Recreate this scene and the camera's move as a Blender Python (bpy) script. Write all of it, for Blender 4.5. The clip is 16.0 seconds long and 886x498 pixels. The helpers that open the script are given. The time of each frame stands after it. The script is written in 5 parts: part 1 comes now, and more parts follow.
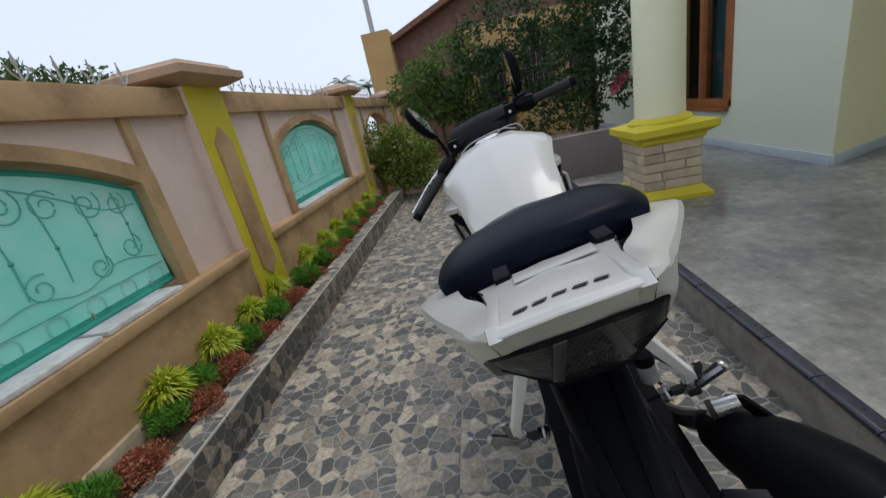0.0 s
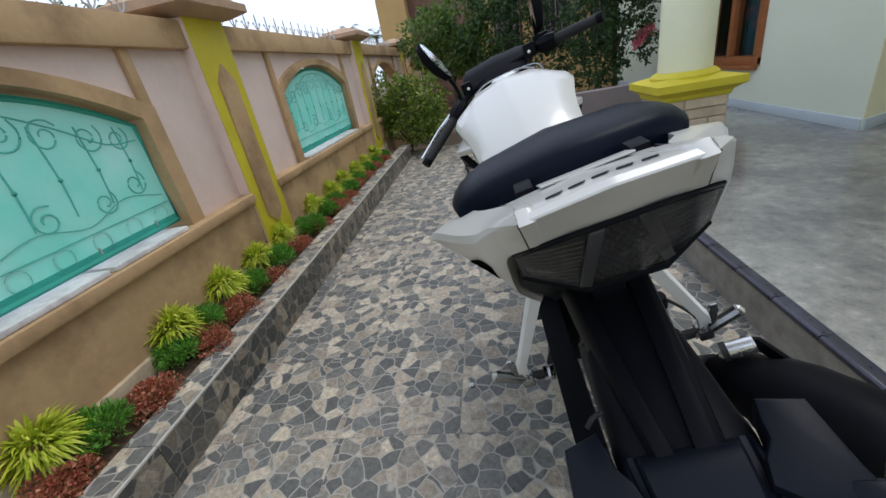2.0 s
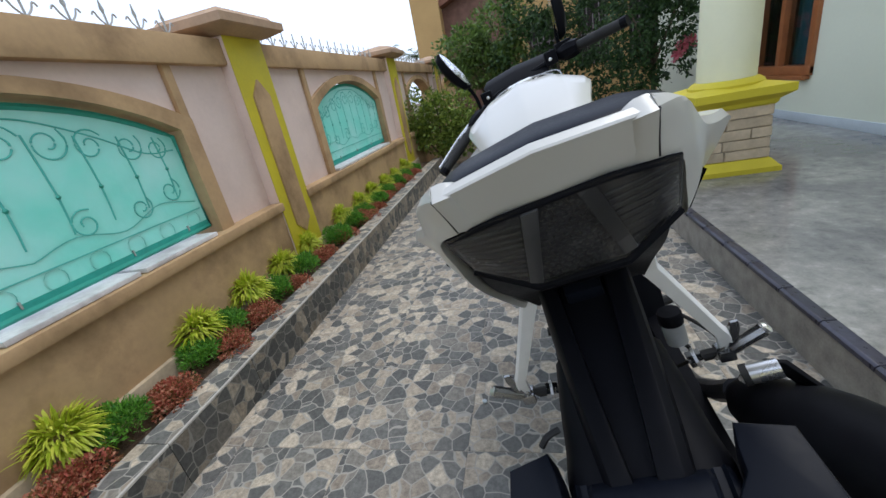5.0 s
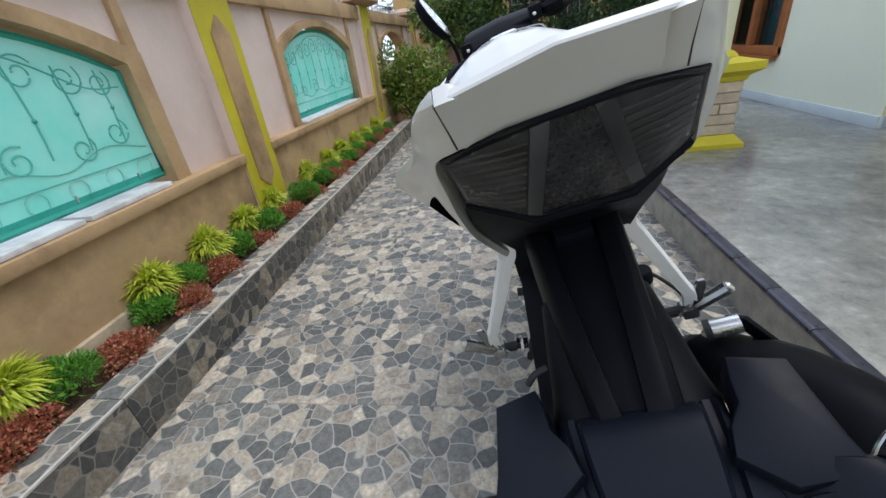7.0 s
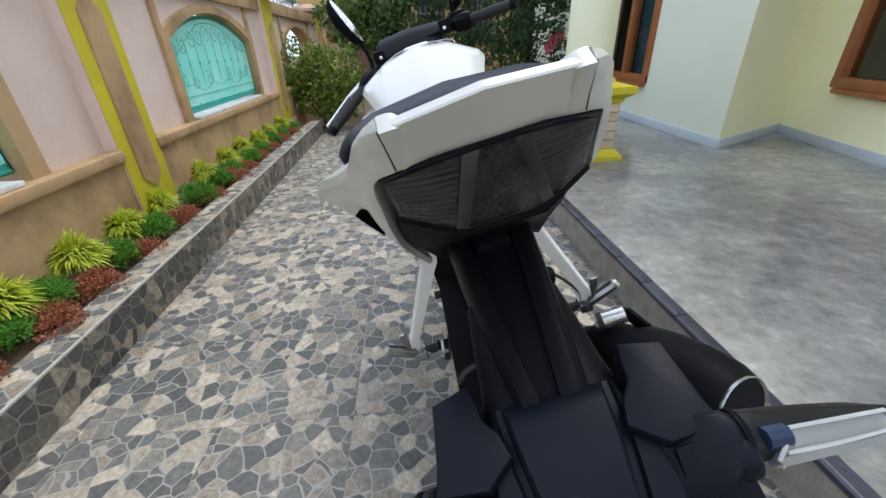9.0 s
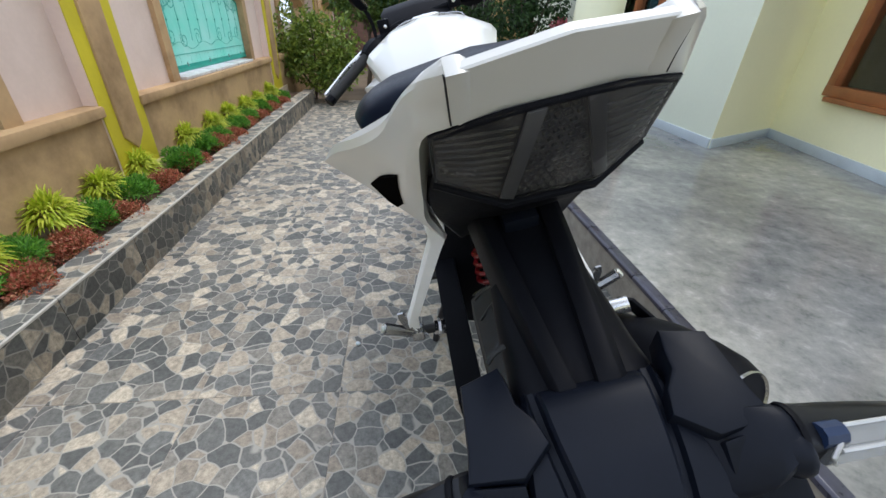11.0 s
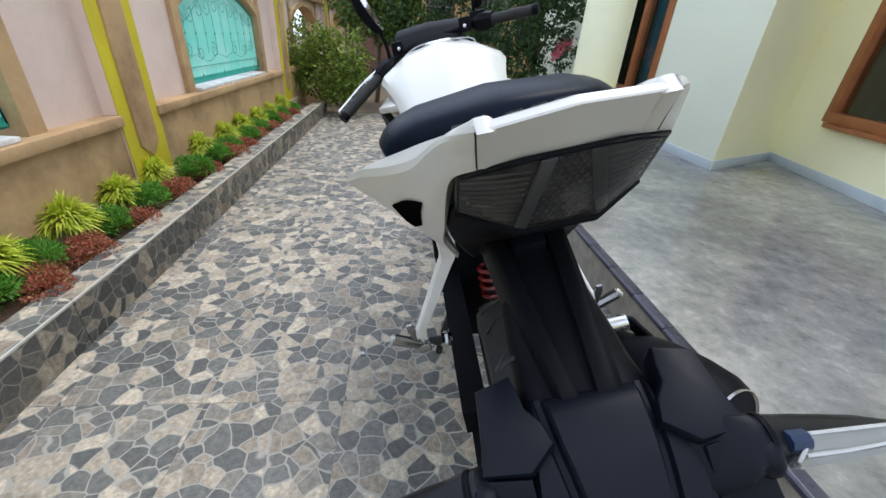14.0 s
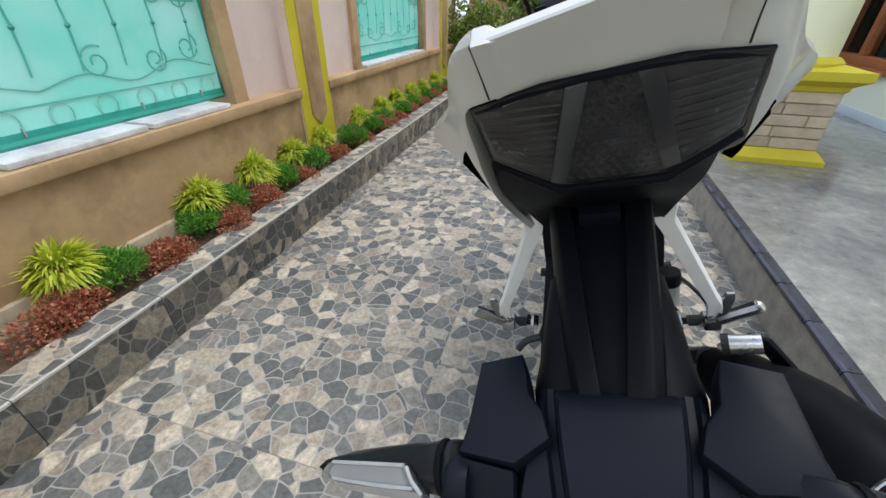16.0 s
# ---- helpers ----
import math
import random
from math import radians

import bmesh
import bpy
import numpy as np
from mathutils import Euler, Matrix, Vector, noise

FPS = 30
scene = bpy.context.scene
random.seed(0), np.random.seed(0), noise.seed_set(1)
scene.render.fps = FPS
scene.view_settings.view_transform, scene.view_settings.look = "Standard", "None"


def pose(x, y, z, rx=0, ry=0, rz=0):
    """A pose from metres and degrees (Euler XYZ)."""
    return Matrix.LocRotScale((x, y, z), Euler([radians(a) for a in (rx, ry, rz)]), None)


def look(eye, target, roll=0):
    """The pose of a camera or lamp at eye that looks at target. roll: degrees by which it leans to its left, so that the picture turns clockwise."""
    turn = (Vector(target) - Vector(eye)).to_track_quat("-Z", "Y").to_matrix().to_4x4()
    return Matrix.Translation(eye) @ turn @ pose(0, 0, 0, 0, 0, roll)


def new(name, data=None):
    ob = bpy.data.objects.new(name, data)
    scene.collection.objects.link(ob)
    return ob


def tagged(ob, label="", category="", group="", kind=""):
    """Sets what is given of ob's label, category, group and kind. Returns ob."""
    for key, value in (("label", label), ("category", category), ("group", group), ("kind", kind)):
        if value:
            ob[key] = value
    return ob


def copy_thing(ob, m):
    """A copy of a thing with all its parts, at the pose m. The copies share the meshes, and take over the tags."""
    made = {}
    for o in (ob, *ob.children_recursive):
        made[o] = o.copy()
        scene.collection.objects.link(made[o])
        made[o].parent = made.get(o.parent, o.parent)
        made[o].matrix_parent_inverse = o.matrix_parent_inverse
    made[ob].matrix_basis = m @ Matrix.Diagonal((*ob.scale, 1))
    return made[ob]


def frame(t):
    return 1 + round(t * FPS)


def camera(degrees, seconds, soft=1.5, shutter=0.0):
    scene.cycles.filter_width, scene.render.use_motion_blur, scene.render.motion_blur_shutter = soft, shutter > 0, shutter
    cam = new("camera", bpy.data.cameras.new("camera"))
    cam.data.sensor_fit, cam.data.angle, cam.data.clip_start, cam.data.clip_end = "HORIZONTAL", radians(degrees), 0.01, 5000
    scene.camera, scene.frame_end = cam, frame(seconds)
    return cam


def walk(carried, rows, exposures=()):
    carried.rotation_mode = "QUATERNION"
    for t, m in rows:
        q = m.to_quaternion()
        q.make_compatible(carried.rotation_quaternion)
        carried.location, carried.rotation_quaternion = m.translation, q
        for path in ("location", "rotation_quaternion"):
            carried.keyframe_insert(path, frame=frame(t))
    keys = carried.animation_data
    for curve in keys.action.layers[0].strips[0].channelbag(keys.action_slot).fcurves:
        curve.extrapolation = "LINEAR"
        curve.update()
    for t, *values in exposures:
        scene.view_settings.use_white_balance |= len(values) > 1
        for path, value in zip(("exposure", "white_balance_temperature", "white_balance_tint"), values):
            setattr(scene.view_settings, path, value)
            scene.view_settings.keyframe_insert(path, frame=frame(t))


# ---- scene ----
cam = camera(97.24, 16.0)
PATH = [
    (0, (1.0930, -0.9770, 1.0853), (0.8423, 0.8920, 0.4188), -12.18),
    (0.5, (1.0744, -0.9666, 1.0574), (0.6330, 0.8556, 0.3613), -13.23),
    (1, (1.0635, -0.9707, 1.0430), (0.7449, 0.8221, 0.2159), -10.83),
    (1.5, (1.0607, -0.9783, 1.0449), (0.8743, 0.8323, 0.2161), -10.05),
    (2, (1.0700, -0.9737, 1.0307), (0.7689, 0.8169, 0.1923), -10.77),
    (2.5, (1.1034, -0.9547, 0.9988), (0.7667, 0.8252, 0.1510), -9.35),
    (3, (1.1295, -0.9546, 1.0017), (0.8109, 0.8577, 0.2182), -9.58),
    (3.2, (1.1331, -0.9684, 1.0102), (0.7907, 0.8589, 0.2729), -11.10),
    (5.3, (1.1249, -0.9415, 0.9832), (0.6500, 0.8517, 0.2357), -10.93),
    (5.5, (1.1209, -0.9375, 0.9757), (0.6530, 0.8440, 0.1964), -10.28),
    (6, (1.1153, -0.9362, 0.9570), (0.6691, 0.7961, 0.0625), -8.81),
    (6.5, (1.1172, -0.9405, 0.9724), (0.7239, 0.8097, 0.0879), -7.85),
    (7, (1.1077, -0.9430, 0.9646), (0.7938, 0.8059, 0.0465), -7.50),
    (7.5, (1.0915, -0.9453, 0.9646), (0.8352, 0.8130, 0.0466), -6.99),
    (8, (1.0963, -0.9505, 0.9638), (0.8725, 0.8111, 0.0438), -6.88),
    (8.5, (1.1009, -0.9665, 0.9592), (1.0244, 0.7871, 0.0004), -4.33),
    (8.7, (1.0988, -0.9634, 0.9788), (1.1619, 0.8035, 0.0440), -4.33),
    (10.8, (1.0674, -0.9314, 0.9657), (1.2738, 0.7950, -0.0225), 3.48),
    (11, (1.0619, -0.9398, 0.9613), (1.2688, 0.7758, -0.0457), 2.73),
    (11.5, (1.0595, -0.9447, 0.9674), (1.2678, 0.7877, -0.0102), 2.17),
    (12, (1.0640, -0.9436, 0.9686), (1.2689, 0.7944, 0.0004), 2.77),
    (12.5, (1.0551, -0.9577, 0.9570), (1.2683, 0.7532, -0.0566), 3.86),
    (13, (1.0407, -0.9652, 0.9897), (1.2595, 0.7832, 0.0434), 4.51),
    (13.5, (1.0561, -0.9735, 0.9800), (1.2926, 0.7490, -0.0085), 4.07),
    (14, (1.0447, -0.9662, 0.9841), (1.2436, 0.7808, 0.0310), 4.10),
    (14.5, (1.0432, -0.9639, 0.9822), (1.1762, 0.7931, 0.0361), 2.67),
    (15, (1.0629, -0.9732, 0.9758), (1.0788, 0.7495, -0.0403), 1.03),
    (15.5, (1.0907, -0.9636, 0.9522), (0.8206, 0.6846, -0.1479), 1.22),
    (16, (1.1214, -0.9480, 0.9564), (0.6503, 0.6843, -0.0989), 0.38),
]
walk(cam, [(t, look(eye, target, roll)) for t, eye, target, roll in PATH],
     exposures=[(0, -0.60, 6550, 10), (0.8, -0.52, 6450, 10), (1.5, -0.32, 6350, 10), (3, -0.19, 6350, 10), (5.5, -0.10, 6250, 10), (7, 0.08, 6250, 10), (8.5, 0.18, 6300, 10), (11, 0.29, 6350, 10), (14, 0.33, 6300, 10), (16, 0.26, 6400, 10)])

# ---- light ----
world = bpy.data.worlds.new("overcast_sky")
scene.world = world
world.use_nodes = True
wn, wl = world.node_tree.nodes, world.node_tree.links
sky = wn.new("ShaderNodeTexSky")
sky.sky_type = "NISHITA"
sky.sun_disc = False
sky.sun_elevation, sky.sun_rotation = radians(68.7), radians(40)
sky.dust_density = 4.0
cloud = wn.new("ShaderNodeMix")
cloud.data_type = "RGBA"
cloud.inputs[0].default_value = 0.8
cloud.inputs[7].default_value = (8.3, 9.3, 11.1, 1)
wl.new(sky.outputs[0], cloud.inputs[6])
wl.new(cloud.outputs[2], wn["Background"].inputs[0])
wn["Background"].inputs[1].default_value = 0.165

sun_data = bpy.data.lights.new("sun", "SUN")
sun_data.energy, sun_data.angle, sun_data.color = 1.2, radians(25), (1.0, 0.96, 0.9)
sun = new("sun", sun_data)
sun.matrix_world = look((0, 0, 10), (-1.0, -1.2, 6.0))

# ---- materials ----
MATS = {}


def nodes_of(name):
    m = bpy.data.materials.new(name)
    m.use_nodes = True
    return m, m.node_tree.nodes, m.node_tree.links


def ramp(n, stops):
    r = n.new("ShaderNodeValToRGB")
    while len(r.color_ramp.elements) < len(stops):
        r.color_ramp.elements.new(0.5)
    for e, (p, c) in zip(r.color_ramp.elements, stops):
        e.position, e.color = p, (*c, 1)
    return r


def surface(name, color, rough=0.6, metal=0.0, vary=0.15, scale=6.0, fine=60.0, bump=0.2, coat=0.0, spec=0.5,
            stain=None, stain_amount=0.0, stain_scale=1.5, piece=0.0, transmission=0.0, depth=0.004, through_light=0.0, sheen=0.08):
    """A surface with broad and fine variation, stains of their own shape and light relief."""
    m, n, l = nodes_of(name)
    b = n["Principled BSDF"]
    tc = n.new("ShaderNodeTexCoord")
    big = n.new("ShaderNodeTexNoise")
    big.inputs["Scale"].default_value, big.inputs["Detail"].default_value = scale, 5
    small = n.new("ShaderNodeTexNoise")
    small.inputs["Scale"].default_value, small.inputs["Detail"].default_value = fine, 4
    for t in (big, small):
        l.new(tc.outputs["Object"], t.inputs["Vector"])
    dark = tuple(c * (1 - vary) for c in color)
    light = tuple(min(1, c * (1 + vary)) for c in color)
    r = ramp(n, [(0.3, dark), (0.7, light)])
    mix = n.new("ShaderNodeMath")
    mix.operation = "MULTIPLY_ADD"
    mix.inputs[1].default_value = 0.7
    l.new(big.outputs[0], mix.inputs[0])
    fine_part = n.new("ShaderNodeMath")
    fine_part.operation = "MULTIPLY"
    fine_part.inputs[1].default_value = 0.3
    l.new(small.outputs[0], fine_part.inputs[0])
    l.new(fine_part.outputs[0], mix.inputs[2])
    l.new(mix.outputs[0], r.inputs[0])
    col = r.outputs[0]
    if piece:
        oi = n.new("ShaderNodeObjectInfo")
        hs = n.new("ShaderNodeHueSaturation")
        mr = n.new("ShaderNodeMapRange")
        mr.inputs[3].default_value, mr.inputs[4].default_value = 1 - piece, 1 + piece
        l.new(oi.outputs["Random"], mr.inputs[0])
        l.new(mr.outputs[0], hs.inputs["Value"])
        l.new(col, hs.inputs["Color"])
        col = hs.outputs[0]
    if stain:
        st = n.new("ShaderNodeTexNoise")
        st.inputs["Scale"].default_value, st.inputs["Detail"].default_value, st.inputs["Roughness"].default_value = stain_scale, 7, 0.65
        l.new(tc.outputs["Object"], st.inputs["Vector"])
        sr = ramp(n, [(0.48, (0, 0, 0)), (0.72, (stain_amount,) * 3)])
        l.new(st.outputs[0], sr.inputs[0])
        sm = n.new("ShaderNodeMix")
        sm.data_type = "RGBA"
        l.new(sr.outputs[0], sm.inputs[0])
        l.new(col, sm.inputs[6])
        sm.inputs[7].default_value = (*stain, 1)
        col = sm.outputs[2]
    l.new(col, b.inputs["Base Color"])
    rr = n.new("ShaderNodeMapRange")
    rr.inputs[3].default_value, rr.inputs[4].default_value = max(0.02, rough - sheen), min(1, rough + sheen)
    l.new(small.outputs[0], rr.inputs[0])
    l.new(rr.outputs[0], b.inputs["Roughness"])
    b.inputs["Metallic"].default_value = metal
    b.inputs["Coat Weight"].default_value = coat
    b.inputs["Coat Roughness"].default_value = 0.08
    b.inputs["Specular IOR Level"].default_value = spec
    b.inputs["Transmission Weight"].default_value = transmission
    if through_light:
        tr = n.new("ShaderNodeBsdfTranslucent")
        l.new(col, tr.inputs[0])
        mx = n.new("ShaderNodeMixShader")
        mx.inputs[0].default_value = through_light
        l.new(b.outputs[0], mx.inputs[1])
        l.new(tr.outputs[0], mx.inputs[2])
        l.new(mx.outputs[0], n["Material Output"].inputs[0])
    if bump:
        bp = n.new("ShaderNodeBump")
        bp.inputs["Strength"].default_value, bp.inputs["Distance"].default_value = bump, depth
        l.new(mix.outputs[0], bp.inputs["Height"])
        l.new(bp.outputs[0], b.inputs["Normal"])
    MATS[name] = m
    return m


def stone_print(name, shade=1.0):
    """Glazed tile printed with broken slate and beige stones and pale joints; shade darkens or brightens the whole
    print.
    """
    m, n, l = nodes_of(name)
    b = n["Principled BSDF"]
    tc = n.new("ShaderNodeTexCoord")
    oi = n.new("ShaderNodeObjectInfo")
    shift = n.new("ShaderNodeVectorMath")
    shift.operation = "MULTIPLY_ADD"
    shift.inputs[0].default_value = (37.0, 53.0, 11.0)
    l.new(oi.outputs["Random"], shift.inputs[1])
    l.new(tc.outputs["Object"], shift.inputs[2])
    warp = n.new("ShaderNodeTexNoise")
    warp.inputs["Scale"].default_value = 9
    l.new(shift.outputs[0], warp.inputs["Vector"])
    add = n.new("ShaderNodeMix")
    add.data_type = "RGBA"
    add.blend_type = "LINEAR_LIGHT"
    add.clamp_result = False
    add.inputs[0].default_value = 0.018
    l.new(shift.outputs[0], add.inputs[6])
    l.new(warp.outputs[1], add.inputs[7])
    edge = n.new("ShaderNodeTexVoronoi")
    edge.feature = "DISTANCE_TO_EDGE"
    cell = n.new("ShaderNodeTexVoronoi")
    for v in (edge, cell):
        v.inputs["Scale"].default_value = 19.5
        v.inputs["Randomness"].default_value = 0.95
        l.new(add.outputs[2], v.inputs["Vector"])
    sep = n.new("ShaderNodeSeparateColor")
    l.new(cell.outputs["Color"], sep.inputs[0])
    tone = ramp(n, [(0.0, (0.082, 0.086, 0.086)), (0.20, (0.114, 0.117, 0.115)), (0.36, (0.19, 0.18, 0.162)), (0.50, (0.125, 0.13, 0.13)),
                    (0.60, (0.36, 0.312, 0.252)), (0.78, (0.465, 0.41, 0.335)), (0.90, (0.25, 0.215, 0.175))])
    tone.color_ramp.interpolation = "CONSTANT"
    l.new(sep.outputs[0], tone.inputs[0])
    vein = n.new("ShaderNodeTexNoise")
    vein.inputs["Scale"].default_value, vein.inputs["Detail"].default_value, vein.inputs["Roughness"].default_value = 55, 7, 0.75
    l.new(tc.outputs["Object"], vein.inputs["Vector"])
    vr = ramp(n, [(0.3, (0.42, 0.41, 0.385)), (0.7, (1.56, 1.50, 1.40))])
    l.new(vein.outputs[0], vr.inputs[0])
    mul = n.new("ShaderNodeMix")
    mul.data_type, mul.blend_type = "RGBA", "MULTIPLY"
    mul.inputs[0].default_value = 1
    l.new(tone.outputs[0], mul.inputs[6])
    l.new(vr.outputs[0], mul.inputs[7])
    jr = ramp(n, [(0.018, (1, 1, 1)), (0.045, (0, 0, 0))])
    l.new(edge.outputs[0], jr.inputs[0])
    joint = n.new("ShaderNodeMix")
    joint.data_type = "RGBA"
    l.new(jr.outputs[0], joint.inputs[0])
    l.new(mul.outputs[2], joint.inputs[6])
    joint.inputs[7].default_value = (0.33, 0.31, 0.27, 1)
    # dust and footprints over many tiles
    geo = n.new("ShaderNodeNewGeometry")
    dust = n.new("ShaderNodeTexNoise")
    dust.inputs["Scale"].default_value, dust.inputs["Detail"].default_value = 1.7, 6
    l.new(geo.outputs["Position"], dust.inputs["Vector"])
    dr = ramp(n, [(0.42, (0, 0, 0)), (0.75, (0.16, 0.16, 0.16))])
    l.new(dust.outputs[0], dr.inputs[0])
    dm = n.new("ShaderNodeMix")
    dm.data_type = "RGBA"
    l.new(dr.outputs[0], dm.inputs[0])
    l.new(joint.outputs[2], dm.inputs[6])
    dm.inputs[7].default_value = (0.29, 0.265, 0.235, 1)
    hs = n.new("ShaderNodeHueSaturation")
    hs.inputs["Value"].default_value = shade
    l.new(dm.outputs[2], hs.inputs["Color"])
    l.new(hs.outputs[0], b.inputs["Base Color"])
    ro = n.new("ShaderNodeMapRange")
    ro.inputs[3].default_value, ro.inputs[4].default_value = 0.42, 0.68
    l.new(dust.outputs[0], ro.inputs[0])
    l.new(ro.outputs[0], b.inputs["Roughness"])
    bp = n.new("ShaderNodeBump")
    bp.inputs["Strength"].default_value, bp.inputs["Distance"].default_value = 0.25, 0.002
    inv = n.new("ShaderNodeInvert")
    l.new(jr.outputs[0], inv.inputs[1])
    l.new(inv.outputs[0], bp.inputs["Height"])
    l.new(bp.outputs[0], b.inputs["Normal"])
    MATS[name] = m
    return m


def marble(name):
    """Polished grey-green porcelain floor with pale veins."""
    m, n, l = nodes_of(name)
    b = n["Principled BSDF"]
    tc = n.new("ShaderNodeTexCoord")
    mp = n.new("ShaderNodeMapping")
    mp.inputs["Scale"].default_value = (1.0, 1.0, 1.0)
    mp.inputs["Rotation"].default_value = (0, 0, 0.25)
    l.new(tc.outputs["Object"], mp.inputs["Vector"])
    a = n.new("ShaderNodeTexNoise")
    a.inputs["Scale"].default_value, a.inputs["Detail"].default_value, a.inputs["Roughness"].default_value = 13.0, 12, 0.76
    a.inputs["Distortion"].default_value = 0.2
    l.new(mp.outputs[0], a.inputs["Vector"])
    r = ramp(n, [(0.32, (0.16, 0.165, 0.158)), (0.45, (0.26, 0.26, 0.246)), (0.56, (0.32, 0.315, 0.296)), (0.68, (0.45, 0.44, 0.415))])
    l.new(a.outputs[0], r.inputs[0])
    big = n.new("ShaderNodeTexNoise")
    big.inputs["Scale"].default_value, big.inputs["Detail"].default_value = 1.7, 6
    l.new(tc.outputs["Object"], big.inputs["Vector"])
    br = ramp(n, [(0.34, (0.55, 0.55, 0.57)), (0.66, (1.12, 1.10, 1.06))])
    l.new(big.outputs[0], br.inputs[0])
    mul = n.new("ShaderNodeMix")
    mul.data_type, mul.blend_type = "RGBA", "MULTIPLY"
    mul.inputs[0].default_value = 1
    l.new(r.outputs[0], mul.inputs[6])
    l.new(br.outputs[0], mul.inputs[7])
    l.new(mul.outputs[2], b.inputs["Base Color"])
    ro = n.new("ShaderNodeMapRange")
    ro.inputs[3].default_value, ro.inputs[4].default_value = 0.06, 0.26
    l.new(big.outputs[0], ro.inputs[0])
    l.new(ro.outputs[0], b.inputs["Roughness"])
    MATS[name] = m
    return m


def leaf(name, a, c, rough=0.5, mid=None):
    """Foliage whose tone changes from leaf to leaf."""
    m, n, l = nodes_of(name)
    b = n["Principled BSDF"]
    geo = n.new("ShaderNodeNewGeometry")
    mid = mid or tuple((x + y) / 2 for x, y in zip(a, c))
    r = ramp(n, [(0.0, a), (0.5, mid), (1.0, c)])
    l.new(geo.outputs["Random Per Island"], r.inputs[0])
    l.new(r.outputs[0], b.inputs["Base Color"])
    b.inputs["Roughness"].default_value = rough
    tr = n.new("ShaderNodeBsdfTranslucent")
    l.new(r.outputs[0], tr.inputs[0])
    mx = n.new("ShaderNodeMixShader")
    mx.inputs[0].default_value = 0.3
    l.new(b.outputs[0], mx.inputs[1])
    l.new(tr.outputs[0], mx.inputs[2])
    l.new(mx.outputs[0], n["Material Output"].inputs[0])
    MATS[name] = m
    return m


def glass(name, color=(1, 1, 1), rough=0.03):
    m, n, l = nodes_of(name)
    b = n["Principled BSDF"]
    b.inputs["Base Color"].default_value = (*color, 1)
    b.inputs["Roughness"].default_value = rough
    b.inputs["Transmission Weight"].default_value = 1
    b.inputs["IOR"].default_value = 1.45
    MATS[name] = m
    return m


def dusty_lens(name):
    """Clear smoked plastic under a thin film of dust."""
    m, n, l = nodes_of(name)
    clear = n.new("ShaderNodeBsdfTransparent")
    clear.inputs[0].default_value = (0.68, 0.68, 0.70, 1)
    dust = n.new("ShaderNodeBsdfDiffuse")
    dust.inputs[0].default_value = (0.30, 0.29, 0.28, 1)
    tc = n.new("ShaderNodeTexCoord")
    spots = n.new("ShaderNodeTexNoise")
    spots.inputs["Scale"].default_value, spots.inputs["Detail"].default_value = 60, 6
    l.new(tc.outputs["Object"], spots.inputs["Vector"])
    amount = n.new("ShaderNodeMapRange")
    amount.inputs[3].default_value, amount.inputs[4].default_value = 0.0, 0.13
    l.new(spots.outputs[0], amount.inputs[0])
    film = n.new("ShaderNodeMixShader")
    l.new(amount.outputs[0], film.inputs[0])
    l.new(clear.outputs[0], film.inputs[1])
    l.new(dust.outputs[0], film.inputs[2])
    gloss = n.new("ShaderNodeBsdfGlossy")
    gloss.inputs["Roughness"].default_value = 0.16
    fres = n.new("ShaderNodeFresnel")
    fres.inputs[0].default_value = 1.35
    face = n.new("ShaderNodeMixShader")
    l.new(fres.outputs[0], face.inputs[0])
    l.new(film.outputs[0], face.inputs[1])
    l.new(gloss.outputs[0], face.inputs[2])
    l.new(face.outputs[0], n["Material Output"].inputs[0])
    MATS[name] = m
    return m


def sheet_plastic(name):
    """Thin translucent teal sheeting, cloudy in places, through which bars show faintly."""
    m, n, l = nodes_of(name)
    b = n["Principled BSDF"]
    tc = n.new("ShaderNodeTexCoord")
    a = n.new("ShaderNodeTexNoise")
    a.inputs["Scale"].default_value, a.inputs["Detail"].default_value = 3.0, 6
    l.new(tc.outputs["Object"], a.inputs["Vector"])
    r = ramp(n, [(0.35, (0.40, 0.88, 0.78)), (0.68, (0.70, 0.95, 0.90))])
    l.new(a.outputs[0], r.inputs[0])
    l.new(r.outputs[0], b.inputs["Base Color"])
    b.inputs["Roughness"].default_value = 0.3
    tl = n.new("ShaderNodeBsdfTranslucent")
    l.new(r.outputs[0], tl.inputs[0])
    m1 = n.new("ShaderNodeMixShader")
    m1.inputs[0].default_value = 0.45
    l.new(b.outputs[0], m1.inputs[1])
    l.new(tl.outputs[0], m1.inputs[2])
    clear = n.new("ShaderNodeBsdfTransparent")
    clear.inputs[0].default_value = (0.40, 0.95, 0.85, 1)
    m2 = n.new("ShaderNodeMixShader")
    m2.inputs[0].default_value = 0.11
    l.new(m1.outputs[0], m2.inputs[1])
    l.new(clear.outputs[0], m2.inputs[2])
    l.new(m2.outputs[0], n["Material Output"].inputs[0])
    w = n.new("ShaderNodeTexNoise")
    w.inputs["Scale"].default_value, w.inputs["Detail"].default_value = 9, 3
    l.new(tc.outputs["Object"], w.inputs["Vector"])
    bp = n.new("ShaderNodeBump")
    bp.inputs["Strength"].default_value, bp.inputs["Distance"].default_value = 0.4, 0.02
    l.new(w.outputs[0], bp.inputs["Height"])
    l.new(bp.outputs[0], b.inputs["Normal"])
    MATS[name] = m
    return m


